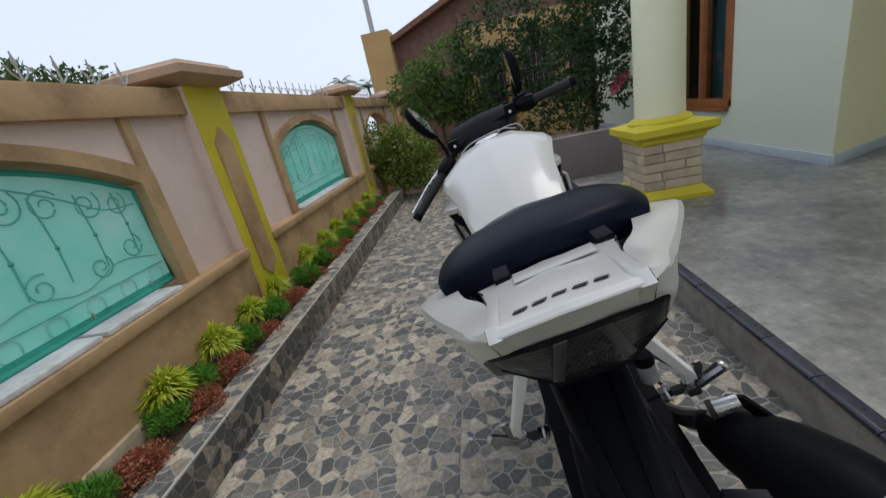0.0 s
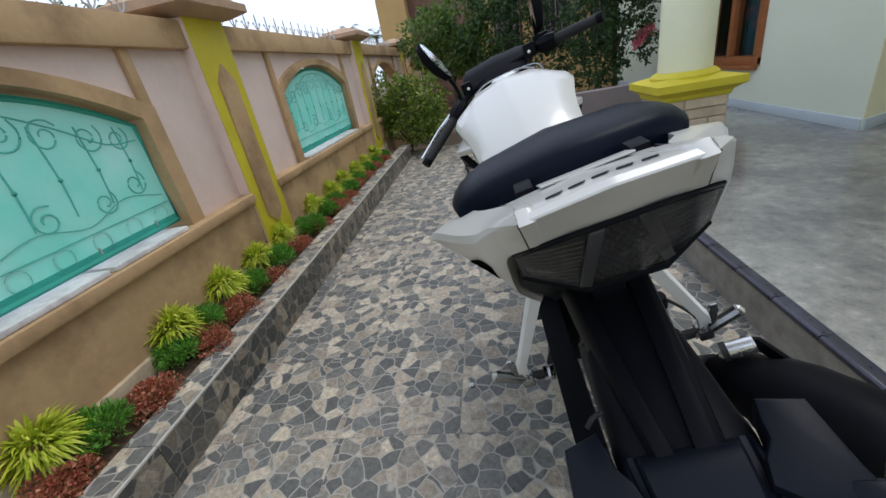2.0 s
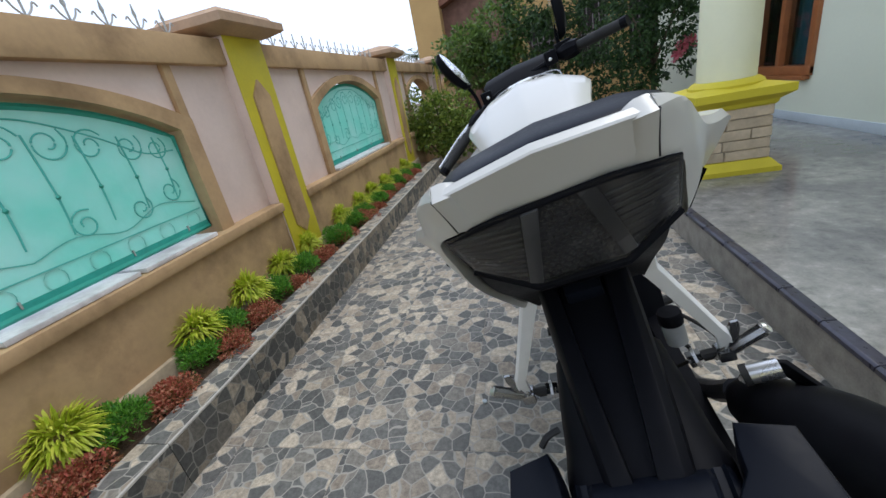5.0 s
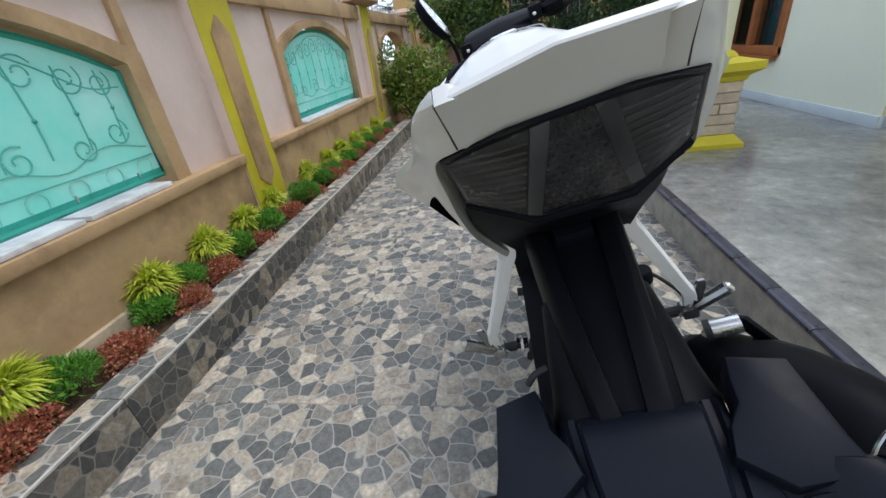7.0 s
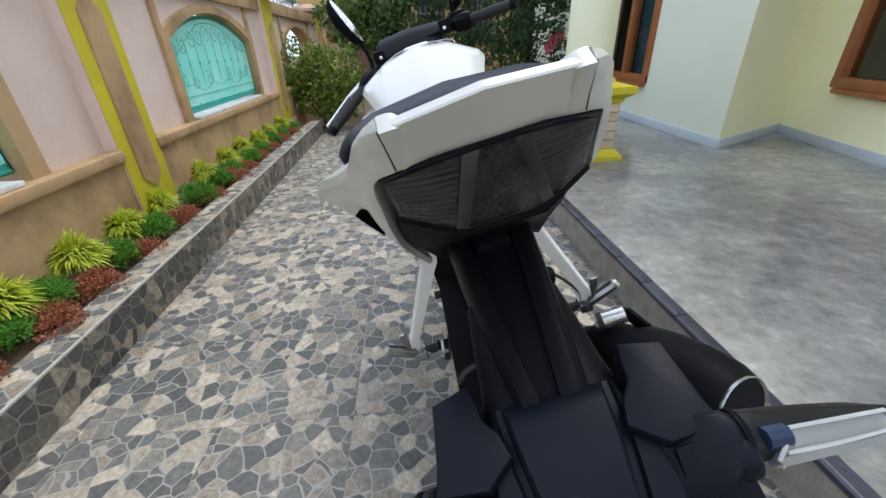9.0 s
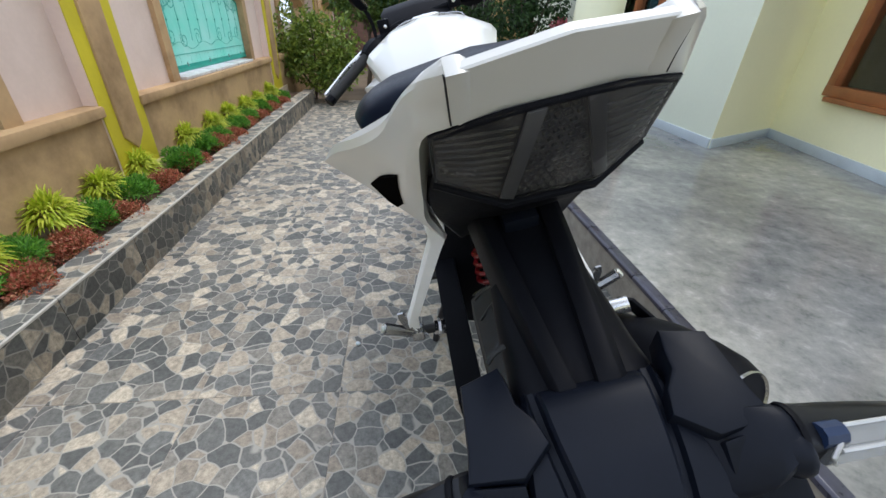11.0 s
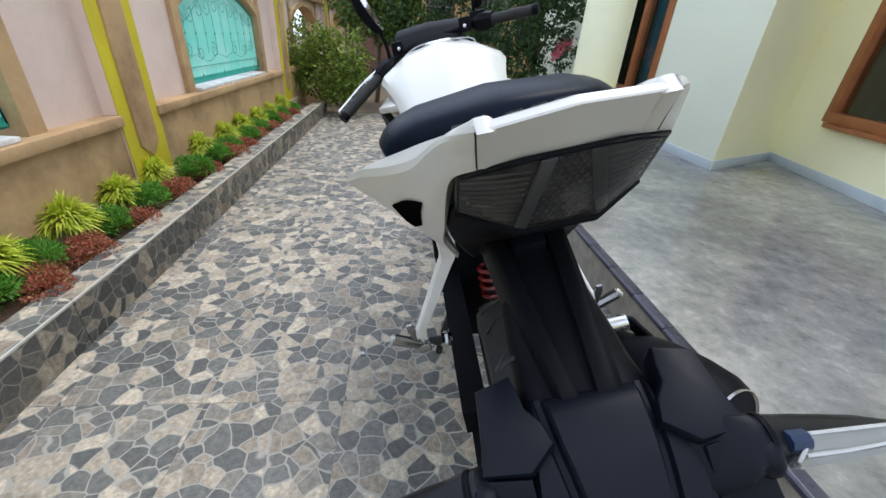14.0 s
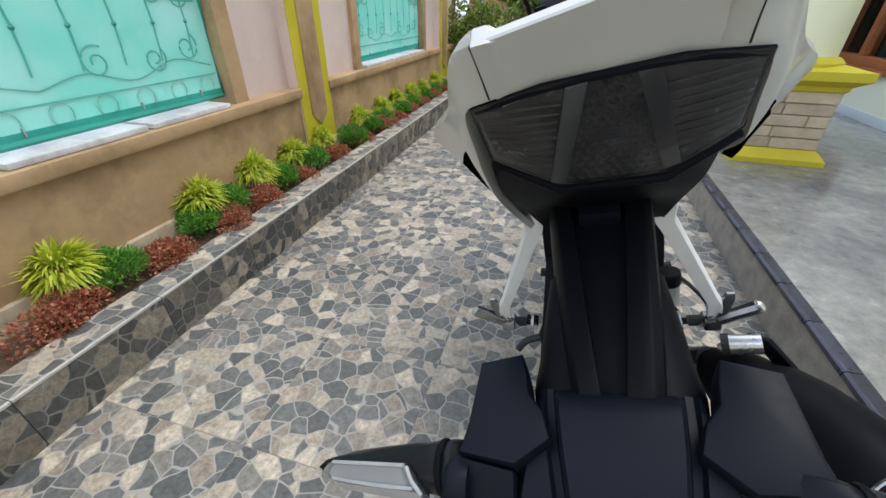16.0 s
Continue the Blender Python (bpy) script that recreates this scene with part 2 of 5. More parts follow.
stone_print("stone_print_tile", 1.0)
# one print: shade painted into the kerb faces, light into the kerb tops
stone_print("stone_print_shaded", 0.68)
stone_print("stone_print_lit", 1.1)
surface("kerb_edge", (0.50, 0.47, 0.42), 0.7, vary=0.2, scale=20, bump=0.2)
marble("porch_porcelain")
surface("mauve_render", (0.20, 0.165, 0.165), 0.8, vary=0.15, scale=4, bump=0.2, stain=(0.2, 0.16, 0.15), stain_amount=0.5)
surface("edging_plaster", (0.50, 0.40, 0.27), 0.85, vary=0.3, scale=9, bump=0.4)
surface("brown_paint", (0.49, 0.322, 0.168), 0.75, vary=0.16, scale=3, fine=45, bump=0.25, stain=(0.19, 0.11, 0.052), stain_amount=0.85, stain_scale=2.6)
surface("pink_paint", (0.76, 0.605, 0.535), 0.8, vary=0.07, scale=2.5, fine=50, bump=0.2, stain=(0.5, 0.36, 0.29), stain_amount=0.4)
surface("yellow_paint", (0.60, 0.50, 0.025), 0.6, vary=0.1, scale=4, fine=50, bump=0.15, stain=(0.42, 0.33, 0.03), stain_amount=0.45)
surface("cap_paint", (0.42, 0.28, 0.18), 0.75, vary=0.2, scale=8, bump=0.3)
surface("cream_paint", (0.90, 0.865, 0.58), 0.65, vary=0.04, scale=1.5, fine=40, bump=0.08)
surface("pale_green_paint", (0.715, 0.745, 0.605), 0.65, vary=0.04, scale=1.5, fine=40, bump=0.08)
surface("skirting_tile", (0.52, 0.58, 0.62), 0.35, vary=0.08, bump=0.05)
surface("column_paint", (0.80, 0.79, 0.56), 0.5, vary=0.03, bump=0.05)
surface("strip_stone", (0.52, 0.42, 0.30), 0.8, vary=0.2, scale=14, bump=0.5, piece=0.22)
surface("mortar", (0.30, 0.27, 0.22), 0.9, vary=0.15)
surface("soil", (0.10, 0.06, 0.035), 0.95, vary=0.4, scale=30, fine=150, bump=1.0, depth=0.02)
surface("riser_stone", (0.31, 0.29, 0.255), 0.5, vary=0.35, scale=16, fine=120, bump=0.15)
surface("blue_nosing", (0.035, 0.035, 0.055), 0.3, vary=0.3, scale=30, bump=0.2, piece=0.2)
surface("pale_joint", (0.30, 0.26, 0.22), 0.8)
sheet_plastic("teal_sheet")
surface("teal_bar", (0.09, 0.50, 0.43), 0.5, vary=0.15, bump=0.1)
surface("teal_hem", (0.03, 0.34, 0.27), 0.5, vary=0.2, scale=12, bump=0.1)
surface("teal_paint", (0.03, 0.33, 0.25), 0.5, vary=0.15, bump=0.1)
surface("marble_sill", (0.72, 0.70, 0.70), 0.35, vary=0.24, scale=11, bump=0.1, stain=(0.36, 0.32, 0.32), stain_amount=0.9, stain_scale=5)
surface("grey_iron", (0.42, 0.42, 0.41), 0.5, metal=0.4, vary=0.15)
surface("brown_wood", (0.30, 0.105, 0.035), 0.4, vary=0.2, scale=10, bump=0.15)
# near-black colour that stands in for the darkness of unlit rooms
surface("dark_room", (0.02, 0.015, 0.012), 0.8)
surface("teal_curtain", (0.02, 0.09, 0.11), 0.8, vary=0.3, scale=12)
surface("ground_soil", (0.16, 0.12, 0.08), 0.95, vary=0.3, scale=3, bump=0.5)
surface("red_brick_wall", (0.19, 0.10, 0.072), 0.85, vary=0.3, scale=9, bump=0.5)
surface("ochre_wall", (0.52, 0.33, 0.13), 0.8, vary=0.12, scale=2, bump=0.15)
surface("roof_tile", (0.22, 0.10, 0.065), 0.8, vary=0.3, scale=12)
surface("bark", (0.10, 0.075, 0.05), 0.9, vary=0.3, scale=20, bump=0.6)
surface("white_panel", (0.545, 0.536, 0.505), 0.30, vary=0.012, scale=3, fine=30, bump=0.0, coat=0.35, sheen=0.01)
surface("white_side", (0.60, 0.588, 0.55), 0.3, vary=0.03, scale=6, bump=0.02, coat=0.5)
surface("seat_vinyl", (0.0032, 0.0055, 0.0125), 0.38, vary=0.2, scale=9, fine=260, bump=0.12, depth=0.001, spec=0.075)
surface("black_plastic", (0.0062, 0.0065, 0.0085), 0.45, vary=0.25, scale=14, fine=300, bump=0.15, depth=0.001, spec=0.05)
surface("pod_plastic", (0.007, 0.0076, 0.010), 0.32, vary=0.2, scale=20, fine=300, bump=0.08, depth=0.001, spec=0.22)
surface("grey_plastic", (0.0058, 0.0074, 0.0125), 0.42, vary=0.2, scale=14, fine=300, bump=0.12, depth=0.001, spec=0.12)
surface("silver_paint", (0.82, 0.82, 0.81), 0.35, metal=0.0, vary=0.06, scale=12, bump=0.04)
surface("lamp_grey", (0.062, 0.062, 0.065), 0.35, metal=0.2, vary=0.2, scale=40, bump=0.0)
surface("lamp_cell", (0.075, 0.075, 0.078), 0.45, metal=0.3, vary=0.4, scale=60, bump=0.0)
surface("dark_metal", (0.04, 0.04, 0.045), 0.4, metal=0.6, vary=0.25)
surface("alloy", (0.72, 0.72, 0.72), 0.28, metal=0.9, vary=0.12, scale=12, bump=0.05)
surface("cast_metal", (0.33, 0.33, 0.33), 0.24, metal=0.9, vary=0.25, scale=25, bump=0.1)
surface("chrome", (0.85, 0.85, 0.86), 0.12, metal=1.0, vary=0.05, bump=0.0)
surface("rubber", (0.014, 0.014, 0.014), 0.75, vary=0.3, scale=30, bump=0.4)
surface("bottle_plastic", (0.30, 0.31, 0.31), 0.45, vary=0.12, scale=20, bump=0.05)
surface("red_spring", (0.17, 0.006, 0.008), 0.35, vary=0.15, coat=0.4)
surface("vent_hole_dark", (0.004, 0.004, 0.004), 0.9, spec=0.0, bump=0.0)
# black without gloss, painted darkness of the room behind a pane
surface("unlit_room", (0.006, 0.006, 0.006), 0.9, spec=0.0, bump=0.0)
surface("badge_black", (0.012, 0.012, 0.015), 0.35, vary=0.1, bump=0.0)
surface("lamp_dark", (0.12, 0.118, 0.12), 0.25, metal=0.4, vary=0.5, scale=40, bump=0.0)
surface("lamp_rib", (0.13, 0.13, 0.135), 0.25, metal=0.4, vary=0.3, scale=30, bump=0.0)
surface("clear_lens", (0.62, 0.63, 0.63), 0.12, vary=0.06, scale=20, bump=0.0, coat=0.4, transmission=0.75)
surface("lens_edge", (0.40, 0.405, 0.40), 0.2, vary=0.1, scale=30, bump=0.0, coat=0.4)
surface("blue_reflection", (0.012, 0.025, 0.065), 0.4, vary=0.1)
dusty_lens("smoke_lens")
glass("window_glass", (0.9, 0.92, 0.92), 0.02)
surface("mirror_glass", (0.9, 0.9, 0.92), 0.03, metal=1.0, vary=0.01, bump=0.0)
leaf("lime_leaf", (0.34, 0.46, 0.015), (0.72, 0.74, 0.10))
leaf("fern_leaf", (0.04, 0.16, 0.018), (0.20, 0.46, 0.05))
leaf("red_leaf", (0.16, 0.12, 0.03), (0.66, 0.34, 0.20), mid=(0.46, 0.10, 0.07))
leaf("shrub_leaf", (0.06, 0.12, 0.015), (0.30, 0.38, 0.06))
leaf("dark_leaf", (0.015, 0.04, 0.012), (0.06, 0.125, 0.03))
leaf("tree_leaf", (0.045, 0.095, 0.015), (0.17, 0.26, 0.05))
leaf("pink_petal", (0.62, 0.10, 0.16), (0.80, 0.30, 0.34))
leaf("palm_leaf", (0.04, 0.08, 0.02), (0.10, 0.15, 0.04))


# ---- building helpers ----
def finish(bm, name, material, smooth=True, angle=35):
    me = bpy.data.meshes.new(name)
    bmesh.ops.recalc_face_normals(bm, faces=bm.faces)
    for f in bm.faces:
        f.smooth = smooth
    for e in bm.edges:
        if len(e.link_faces) == 2 and e.calc_face_angle(0) > radians(angle):
            e.smooth = False
    bm.to_mesh(me)
    bm.free()
    me.materials.append(MATS[material])
    return me


def part(name, bm, material, parent=None, label="", m=None, angle=35):
    """Links a bmesh, or a finished mesh, as one object under a thing or a part."""
    ob = new(name, bm if isinstance(bm, bpy.types.Mesh) else finish(bm, name, material, True, angle))
    if parent:
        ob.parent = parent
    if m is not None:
        ob.matrix_basis = m
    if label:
        tagged(ob, label)
    return ob


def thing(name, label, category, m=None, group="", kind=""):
    ob = new(name)
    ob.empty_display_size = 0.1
    if m is not None:
        ob.matrix_basis = m
    return tagged(ob, label, category, group, kind)


def box(x0, x1, y0, y1, z0, z1, bevel=0.0, seg=2, bm=None):
    b = bmesh.new()
    bmesh.ops.create_cube(b, size=1)
    for v in b.verts:
        v.co = Vector((x0 + (v.co.x + 0.5) * (x1 - x0), y0 + (v.co.y + 0.5) * (y1 - y0), z0 + (v.co.z + 0.5) * (z1 - z0)))
    if bevel:
        bmesh.ops.bevel(b, geom=b.edges[:], offset=bevel, segments=seg, profile=0.6, affect="EDGES")
    return join(bm, b)


def join(bm, other):
    if bm is None:
        return other
    me = bpy.data.meshes.new("piece")
    other.to_mesh(me)
    other.free()
    bm.from_mesh(me)
    bpy.data.meshes.remove(me)
    return bm


def turn_bm(bm, m):
    bmesh.ops.transform(bm, matrix=m, verts=bm.verts)
    return bm


def lathe(profile, seg=28, bm=None, closed=True):
    """A body turned about z from (radius, height) pairs."""
    b = bmesh.new()
    rings = []
    for r, z in profile:
        rings.append([b.verts.new((r * math.cos(2 * math.pi * k / seg), r * math.sin(2 * math.pi * k / seg), z)) for k in range(seg)])
    for p, q in zip(rings, rings[1:]):
        for k in range(seg):
            b.faces.new((p[k], p[(k + 1) % seg], q[(k + 1) % seg], q[k]))
    if closed:
        b.faces.new(rings[0])
        b.faces.new(rings[-1])
    return join(bm, b)


def loft(rings, bm=None, cap=True, close=True):
    """A skin over rings of equally many points."""
    b = bmesh.new()
    vs = [[b.verts.new(p) for p in ring] for ring in rings]
    n = len(vs[0])
    for p, q in zip(vs, vs[1:]):
        for k in range(n if close else n - 1):
            b.faces.new((p[k], p[(k + 1) % n], q[(k + 1) % n], q[k]))
    if cap:
        for ring in (vs[0], vs[-1]):
            try:
                b.faces.new(ring)
            except ValueError:
                pass
    return join(bm, b)


def smooth_line(points, steps=6):
    """A soft line through points (Catmull-Rom)."""
    pts = [Vector(p) for p in points]
    pts = [pts[0] * 2 - pts[1]] + pts + [pts[-1] * 2 - pts[-2]]
    out = []
    for a, b, c, d in zip(pts, pts[1:], pts[2:], pts[3:]):
        for k in range(steps):
            t = k / steps
            out.append(0.5 * (2 * b + (c - a) * t + (2 * a - 5 * b + 4 * c - d) * t * t + (3 * b - a - 3 * c + d) * t ** 3))
    return out + [pts[-2]]


def tube(points, radius, seg=10, bm=None, steps=6, flat=1.0, ends=True):
    """A rod along a soft line; radius may be one number or one per point."""
    line = smooth_line(points, steps) if steps > 1 else [Vector(p) for p in points]
    n = len(line)
    rings, up = [], Vector((0.12, 0.21, 0.97)).normalized()
    for k, p in enumerate(line):
        d = (line[min(k + 1, n - 1)] - line[max(k - 1, 0)]).normalized()
        s = d.cross(up)
        if s.length < 1e-3:
            s = d.cross(Vector((1, 0, 0)))
        s.normalize()
        w = s.cross(d)
        if isinstance(radius, (int, float)):
            r = radius
        else:
            f = k / (n - 1) * (len(radius) - 1)
            i = min(int(f), len(radius) - 2)
            r = radius[i] + (radius[i + 1] - radius[i]) * (f - i)
        rings.append([p + s * (r * math.cos(2 * math.pi * j / seg)) + w * (r * flat * math.sin(2 * math.pi * j / seg)) for j in range(seg)])
    return loft(rings, bm, cap=ends)


def prism(outline, axis, a, b, bevel=0.0, bm=None, seg=2):
    """A flat outline pushed along an axis from a to b. outline: pairs in the two other axes, in order."""
    mk = {"x": lambda p, t: (t, p[0], p[1]), "y": lambda p, t: (p[0], t, p[1]), "z": lambda p, t: (p[0], p[1], t)}[axis]
    b1 = bmesh.new()
    lo, hi = [b1.verts.new(mk(p, a)) for p in outline], [b1.verts.new(mk(p, b)) for p in outline]
    b1.faces.new(lo)
    b1.faces.new(hi[::-1])
    for k in range(len(outline)):
        b1.faces.new((lo[k], hi[k], hi[(k + 1) % len(outline)], lo[(k + 1) % len(outline)]))
    bmesh.ops.recalc_face_normals(b1, faces=b1.faces)
    if bevel:
        bmesh.ops.bevel(b1, geom=b1.edges[:], offset=bevel, segments=seg, profile=0.6, affect="EDGES")
    return join(bm, b1)

# ---- ground and driveway ----
part("ground", box(-40, 40, -40, 60, -0.30, -0.05), "ground_soil")
tagged(bpy.data.objects["ground"], "bare brown earth round the yard", "ground", kind="structure")

driveway = tagged(part("driveway", box(-0.02, 1.95, -3.2, 4.62, -0.049, -0.0015), "pale_joint"),
                  "driveway paved with stone-print ceramic tiles", "driveway", kind="structure")

kerb = tagged(part("kerb", box(-0.118, -0.008, -3.2, 4.33, -0.04, 0.166, 0.004), "pale_joint"),
              "low garden kerb faced with stone-print tiles", "kerb", kind="structure")
bed = tagged(part("planting_bed", box(-0.325, -0.118, -3.2, 4.33, -0.04, 0.14), "soil"),
             "strip of damp dark soil behind the kerb", "flower bed", kind="structure")

tagged(part("bed_edging", box(-0.325, -0.300, -3.2, 4.33, 0.05, 0.222, 0.008), "edging_plaster"), "worn brown plaster edging along the foot of the wall", "edging", kind="structure")

# ---- boundary wall ----

PIL = [-1.52, 1.235, 3.99, 6.745, 9.5]
MIDS = [-0.085, 2.665, 5.37, 8.12]
WX = 0.02
wall = thing("wall_boundary", "brown and pink rendered boundary wall with arched openings", "wall", kind="structure")


def arch(c, half, z0, spring, rise, n=14):
    """Outline of an opening with a flat arch: (y, z) pairs."""
    r = (half * half + rise * rise) / (2 * rise)
    a = math.asin(half / r)
    top = [(c + r * math.sin(t), spring + rise - r + r * math.cos(t)) for t in (a - 2 * a * k / n for k in range(n + 1))]
    return [(c - half, z0), (c + half, z0)] + top


def holed(y0, y1, z0, z1, hole, x0, x1):
    """A panel from x0 to x1 with one opening; hole starts with its two lower corners."""
    b = bmesh.new()
    outer = [(y0, z0), (y1, z0)]
    n = len(hole) - 2
    for k in range(n):
        y = hole[2 + k][0]
        outer.append((y1 if k == 0 else y0 if k == n - 1 else y, z1))
    ring = {}
    for x in (x0, x1):
        ring[x] = ([b.verts.new((x, *p)) for p in outer], [b.verts.new((x, *p)) for p in hole])
    m = len(hole)
    for x in (x0, x1):
        o, h = ring[x]
        for k in range(m):
            b.faces.new((o[k], o[(k + 1) % m], h[(k + 1) % m], h[k]))
    for w in (0, 1):
        p, q = ring[x0][w], ring[x1][w]
        for k in range(m):
            b.faces.new((p[k], p[(k + 1) % m], q[(k + 1) % m], q[k]))
    return b


part("lower_wall", box(-0.56 + WX, -0.345 + WX, -3.2, 9.65, -0.05, 0.510), "brown_paint", wall, "brown painted lower wall with damp stains")
for a, c, mid in zip(PIL, PIL[1:], MIDS):
    half, edge = 0.715, 0.80
    hole = arch(mid, half, 0.560, 1.045, 0.185, 18)
    wide = arch(mid, edge, 0.560, 1.085, 0.195, 18)
    part("panel", holed(a + 0.155, c - 0.155, 0.560, 1.318, wide, -0.53 + WX, -0.40 + WX), "pink_paint", wall, "dusty pink rendered panel")
    # raised brown surround of the opening
    b = bmesh.new()
    rings = [[b.verts.new((x + WX, *p)) for p in o] for x, o in ((-0.41, wide), (-0.372, wide), (-0.372, hole), (-0.53, hole))]
    m = len(hole)
    for p, q in zip(rings, rings[1:]):
        for k in range(1, m):
            b.faces.new((p[k], p[(k + 1) % m], q[(k + 1) % m], q[k]))
    part("arch_surround", b, "brown_paint", wall, "raised brown arched surround")
    for y in (mid - edge + 0.022, mid + edge - 0.022):
        part("rib", box(-0.40 + WX, -0.376 + WX, y - 0.024, y + 0.024, 1.06, 1.318, 0.005), "brown_paint", wall)
for a, c in zip([-3.35] + PIL, PIL):
    part("ledge", box(-0.56 + WX, -0.318 + WX, a + 0.149, c - 0.149, 0.510, 0.560, 0.010), "brown_paint", wall, "projecting brown ledge")
part("coping", box(-0.56 + WX, -0.355 + WX, -3.2, 9.65, 1.318, 1.445, 0.008), "brown_paint", wall, "brown painted coping beam")


def wall_pillar(y):
    p = thing("wall_pillar", "yellow wall pillar with a brown pointed inlay and stone cap", "pillar", pose(WX, y, 0), "pillars of the wall", "structure")
    part("shaft", box(-0.58, -0.336, -0.158, 0.158, -0.05, 1.47, 0.004), "pink_paint", p, "dusty pink pillar sides")
    part("face", box(-0.3355, -0.330, -0.160, 0.160, -0.05, 1.468, 0.002), "yellow_paint", p, "yellow painted front of the pillar")
    w = 0.076
    part("inlay", prism([(0, 0.325), (w, 0.395), (w, 1.155), (0, 1.242), (-w, 1.155), (-w, 0.395)], "x", -0.34, -0.318, 0.004), "brown_paint", p, "brown pointed inlay")
    rows = [(0.185, 1.455), (0.255, 1.482), (0.275, 1.492), (0.275, 1.530), (0.230, 1.545), (0.215, 1.562), (0.04, 1.60)]
    rings = [[Vector((-0.447 + sx * r * 0.82, sy * r, z)) for sx, sy in ((-1, -1), (1, -1), (1, 1), (-1, 1))] for r, z in rows]
    part("cap", loft(rings), "cap_paint", p, "brown moulded cap")
    return p


for y in PIL[:4]:
    wall_pillar(y)

# teal sheet and scrolled grille in each opening
def scroll(cy, cz, r, turns, start, way):
    return [(0, cy + way * (r * (1 - 0.75 * k / 16)) * math.cos(start + turns * 2 * math.pi * k / 16),
             cz + (r * (1 - 0.75 * k / 16)) * math.sin(start + turns * 2 * math.pi * k / 16)) for k in range(17)]


def grille(mid):
    g = thing("window_grille", "teal wrought iron grille covered with a translucent teal sheet", "grille", pose(-0.43 + WX, mid, 0), "grilles in the wall", "")
    part("sheet", prism([(y - mid, z) for y, z in arch(mid, 0.700, 0.607, 1.02, 0.175, 18)], "x", 0.0040, 0.0050), "teal_sheet", g, "translucent teal plastic sheet")
    fr = arch(0, 0.706, 0.602, 1.025, 0.177, 18)
    part("frame", tube([(0, *p) for p in fr] + [(0, *fr[0])], 0.013, 6, steps=1), "teal_paint", g, "dark teal iron frame")
    part("hem", box(0.0055, 0.0080, -0.698, 0.698, 0.598, 0.632, 0.001), "teal_hem", g, "dark green folded hem of the sheet")
    for y in (-0.46, -0.09, 0.30, 0.58):
        part("clip", box(0.004, 0.012, y - 0.003, y + 0.003, 0.618, 0.642, 0.001), "grey_iron", g, "small wire clip")
    for k in range(9):
        y = -0.60 + 0.15 * k
        z1 = 1.03 + 0.10 * (1 - abs(y) / 0.65)
        part("bar", tube([(0, y, 0.77), (0, y + 0.01, 0.9), (0, y, z1)], 0.0066, 6, steps=2), "teal_bar", g)
        part("knot", lathe([(0.004, -0.012), (0.011, 0.0), (0.004, 0.012)], 8), "teal_paint", g, m=pose(0, y + 0.01, 0.90))
        part("ring", tube([(0, y + 0.03 + 0.035 * math.cos(t), 0.655 + 0.034 * math.sin(t)) for t in (2 * math.pi * q / 12 for q in range(13))], 0.0058, 5, steps=1), "teal_bar", g)
    for s in (-1, 1):
        part("scroll", tube([(0, s * 0.68, 0.97), (0, s * 0.54, 0.98), (0, s * 0.37, 1.07), (0, s * 0.17, 1.15), (0, 0, 1.165)], 0.0066, 6), "teal_bar", g)
        part("scroll", tube([(0, s * 0.68, 0.73), (0, s * 0.50, 0.77), (0, s * 0.32, 0.72), (0, s * 0.15, 0.76), (0, 0, 0.73)], 0.0060, 6), "teal_bar", g)
        for cy, cz, r, st, w in ((0.08, 1.085, 0.065, 0.3, 1), (0.21, 1.07, 0.065, 2.4, -1), (0.34, 1.045, 0.060, 0.5, 1), (0.48, 1.015, 0.060, 2.4, -1), (0.60, 0.990, 0.05, 2.2, -1), (0.20, 0.79, 0.055, 1.0, 1), (0.42, 0.78, 0.05, 2.4, -1), (0.58, 0.81, 0.055, 2.0, -1)):
            part("scroll", tube(scroll(s * cy, cz, r, 1.4, st, w * s), 0.0066, 6, steps=2), "teal_bar", g)
    part("lower_rail", tube([(0, -0.69, 0.695), (0, 0.69, 0.695)], 0.0062, 6, steps=1), "teal_bar", g)
    return g


for mid in MIDS[:2]:
    grille(mid)
    for a, c in ((-0.70, -0.235), (-0.21, 0.225), (0.25, 0.64)):
        tagged(part("stone_sill", box(-0.52 + WX, -0.338 + WX, mid + a, mid + c, 0.562, 0.581, 0.003), "marble_sill"),
               "white veined marble sill slab under the teal grille", "sill", "sills of the wall")


def spike(y):
    s = thing("wall_spike", "grey iron spear spike on the wall top", "spike", pose(-0.45 + WX, y, 1.445), "spikes on the wall")
    part("rod", tube([(0, 0, -0.02), (0, 0, 0.07)], 0.0042, 6, steps=1), "grey_iron", s)
    part("spear", loft([[Vector((0.004 * math.cos(a), r * math.sin(a), z)) for a in (0, 1.57, 3.14, 4.71)] for r, z in ((0.004, 0.065), (0.011, 0.082), (0.0012, 0.120))]), "grey_iron", s)
    for d in (-1, 1):
        part("curl", tube([(0, 0, 0.02), (0, d * 0.026, 0.045), (0, d * 0.04, 0.07), (0, d * 0.052, 0.058)], 0.0035, 5, steps=3), "grey_iron", s)
    return s


first = spike(-1.6)
for k in range(1, 62):
    y = -1.6 + 0.145 * k
    if min(abs(y - p) for p in PIL) > 0.24:
        copy_thing(first, pose(-0.45 + WX, y, 1.445))

# ---- porch ----
PZ = 0.165
porch = tagged(part("porch_floor", prism([(1.95, -3.2), (8.0, -3.2), (8.0, 7.0), (1.95, 7.0)], "z", -0.05, PZ), "porch_porcelain"),
               "raised porch of polished grey porcelain", "porch floor", kind="structure")
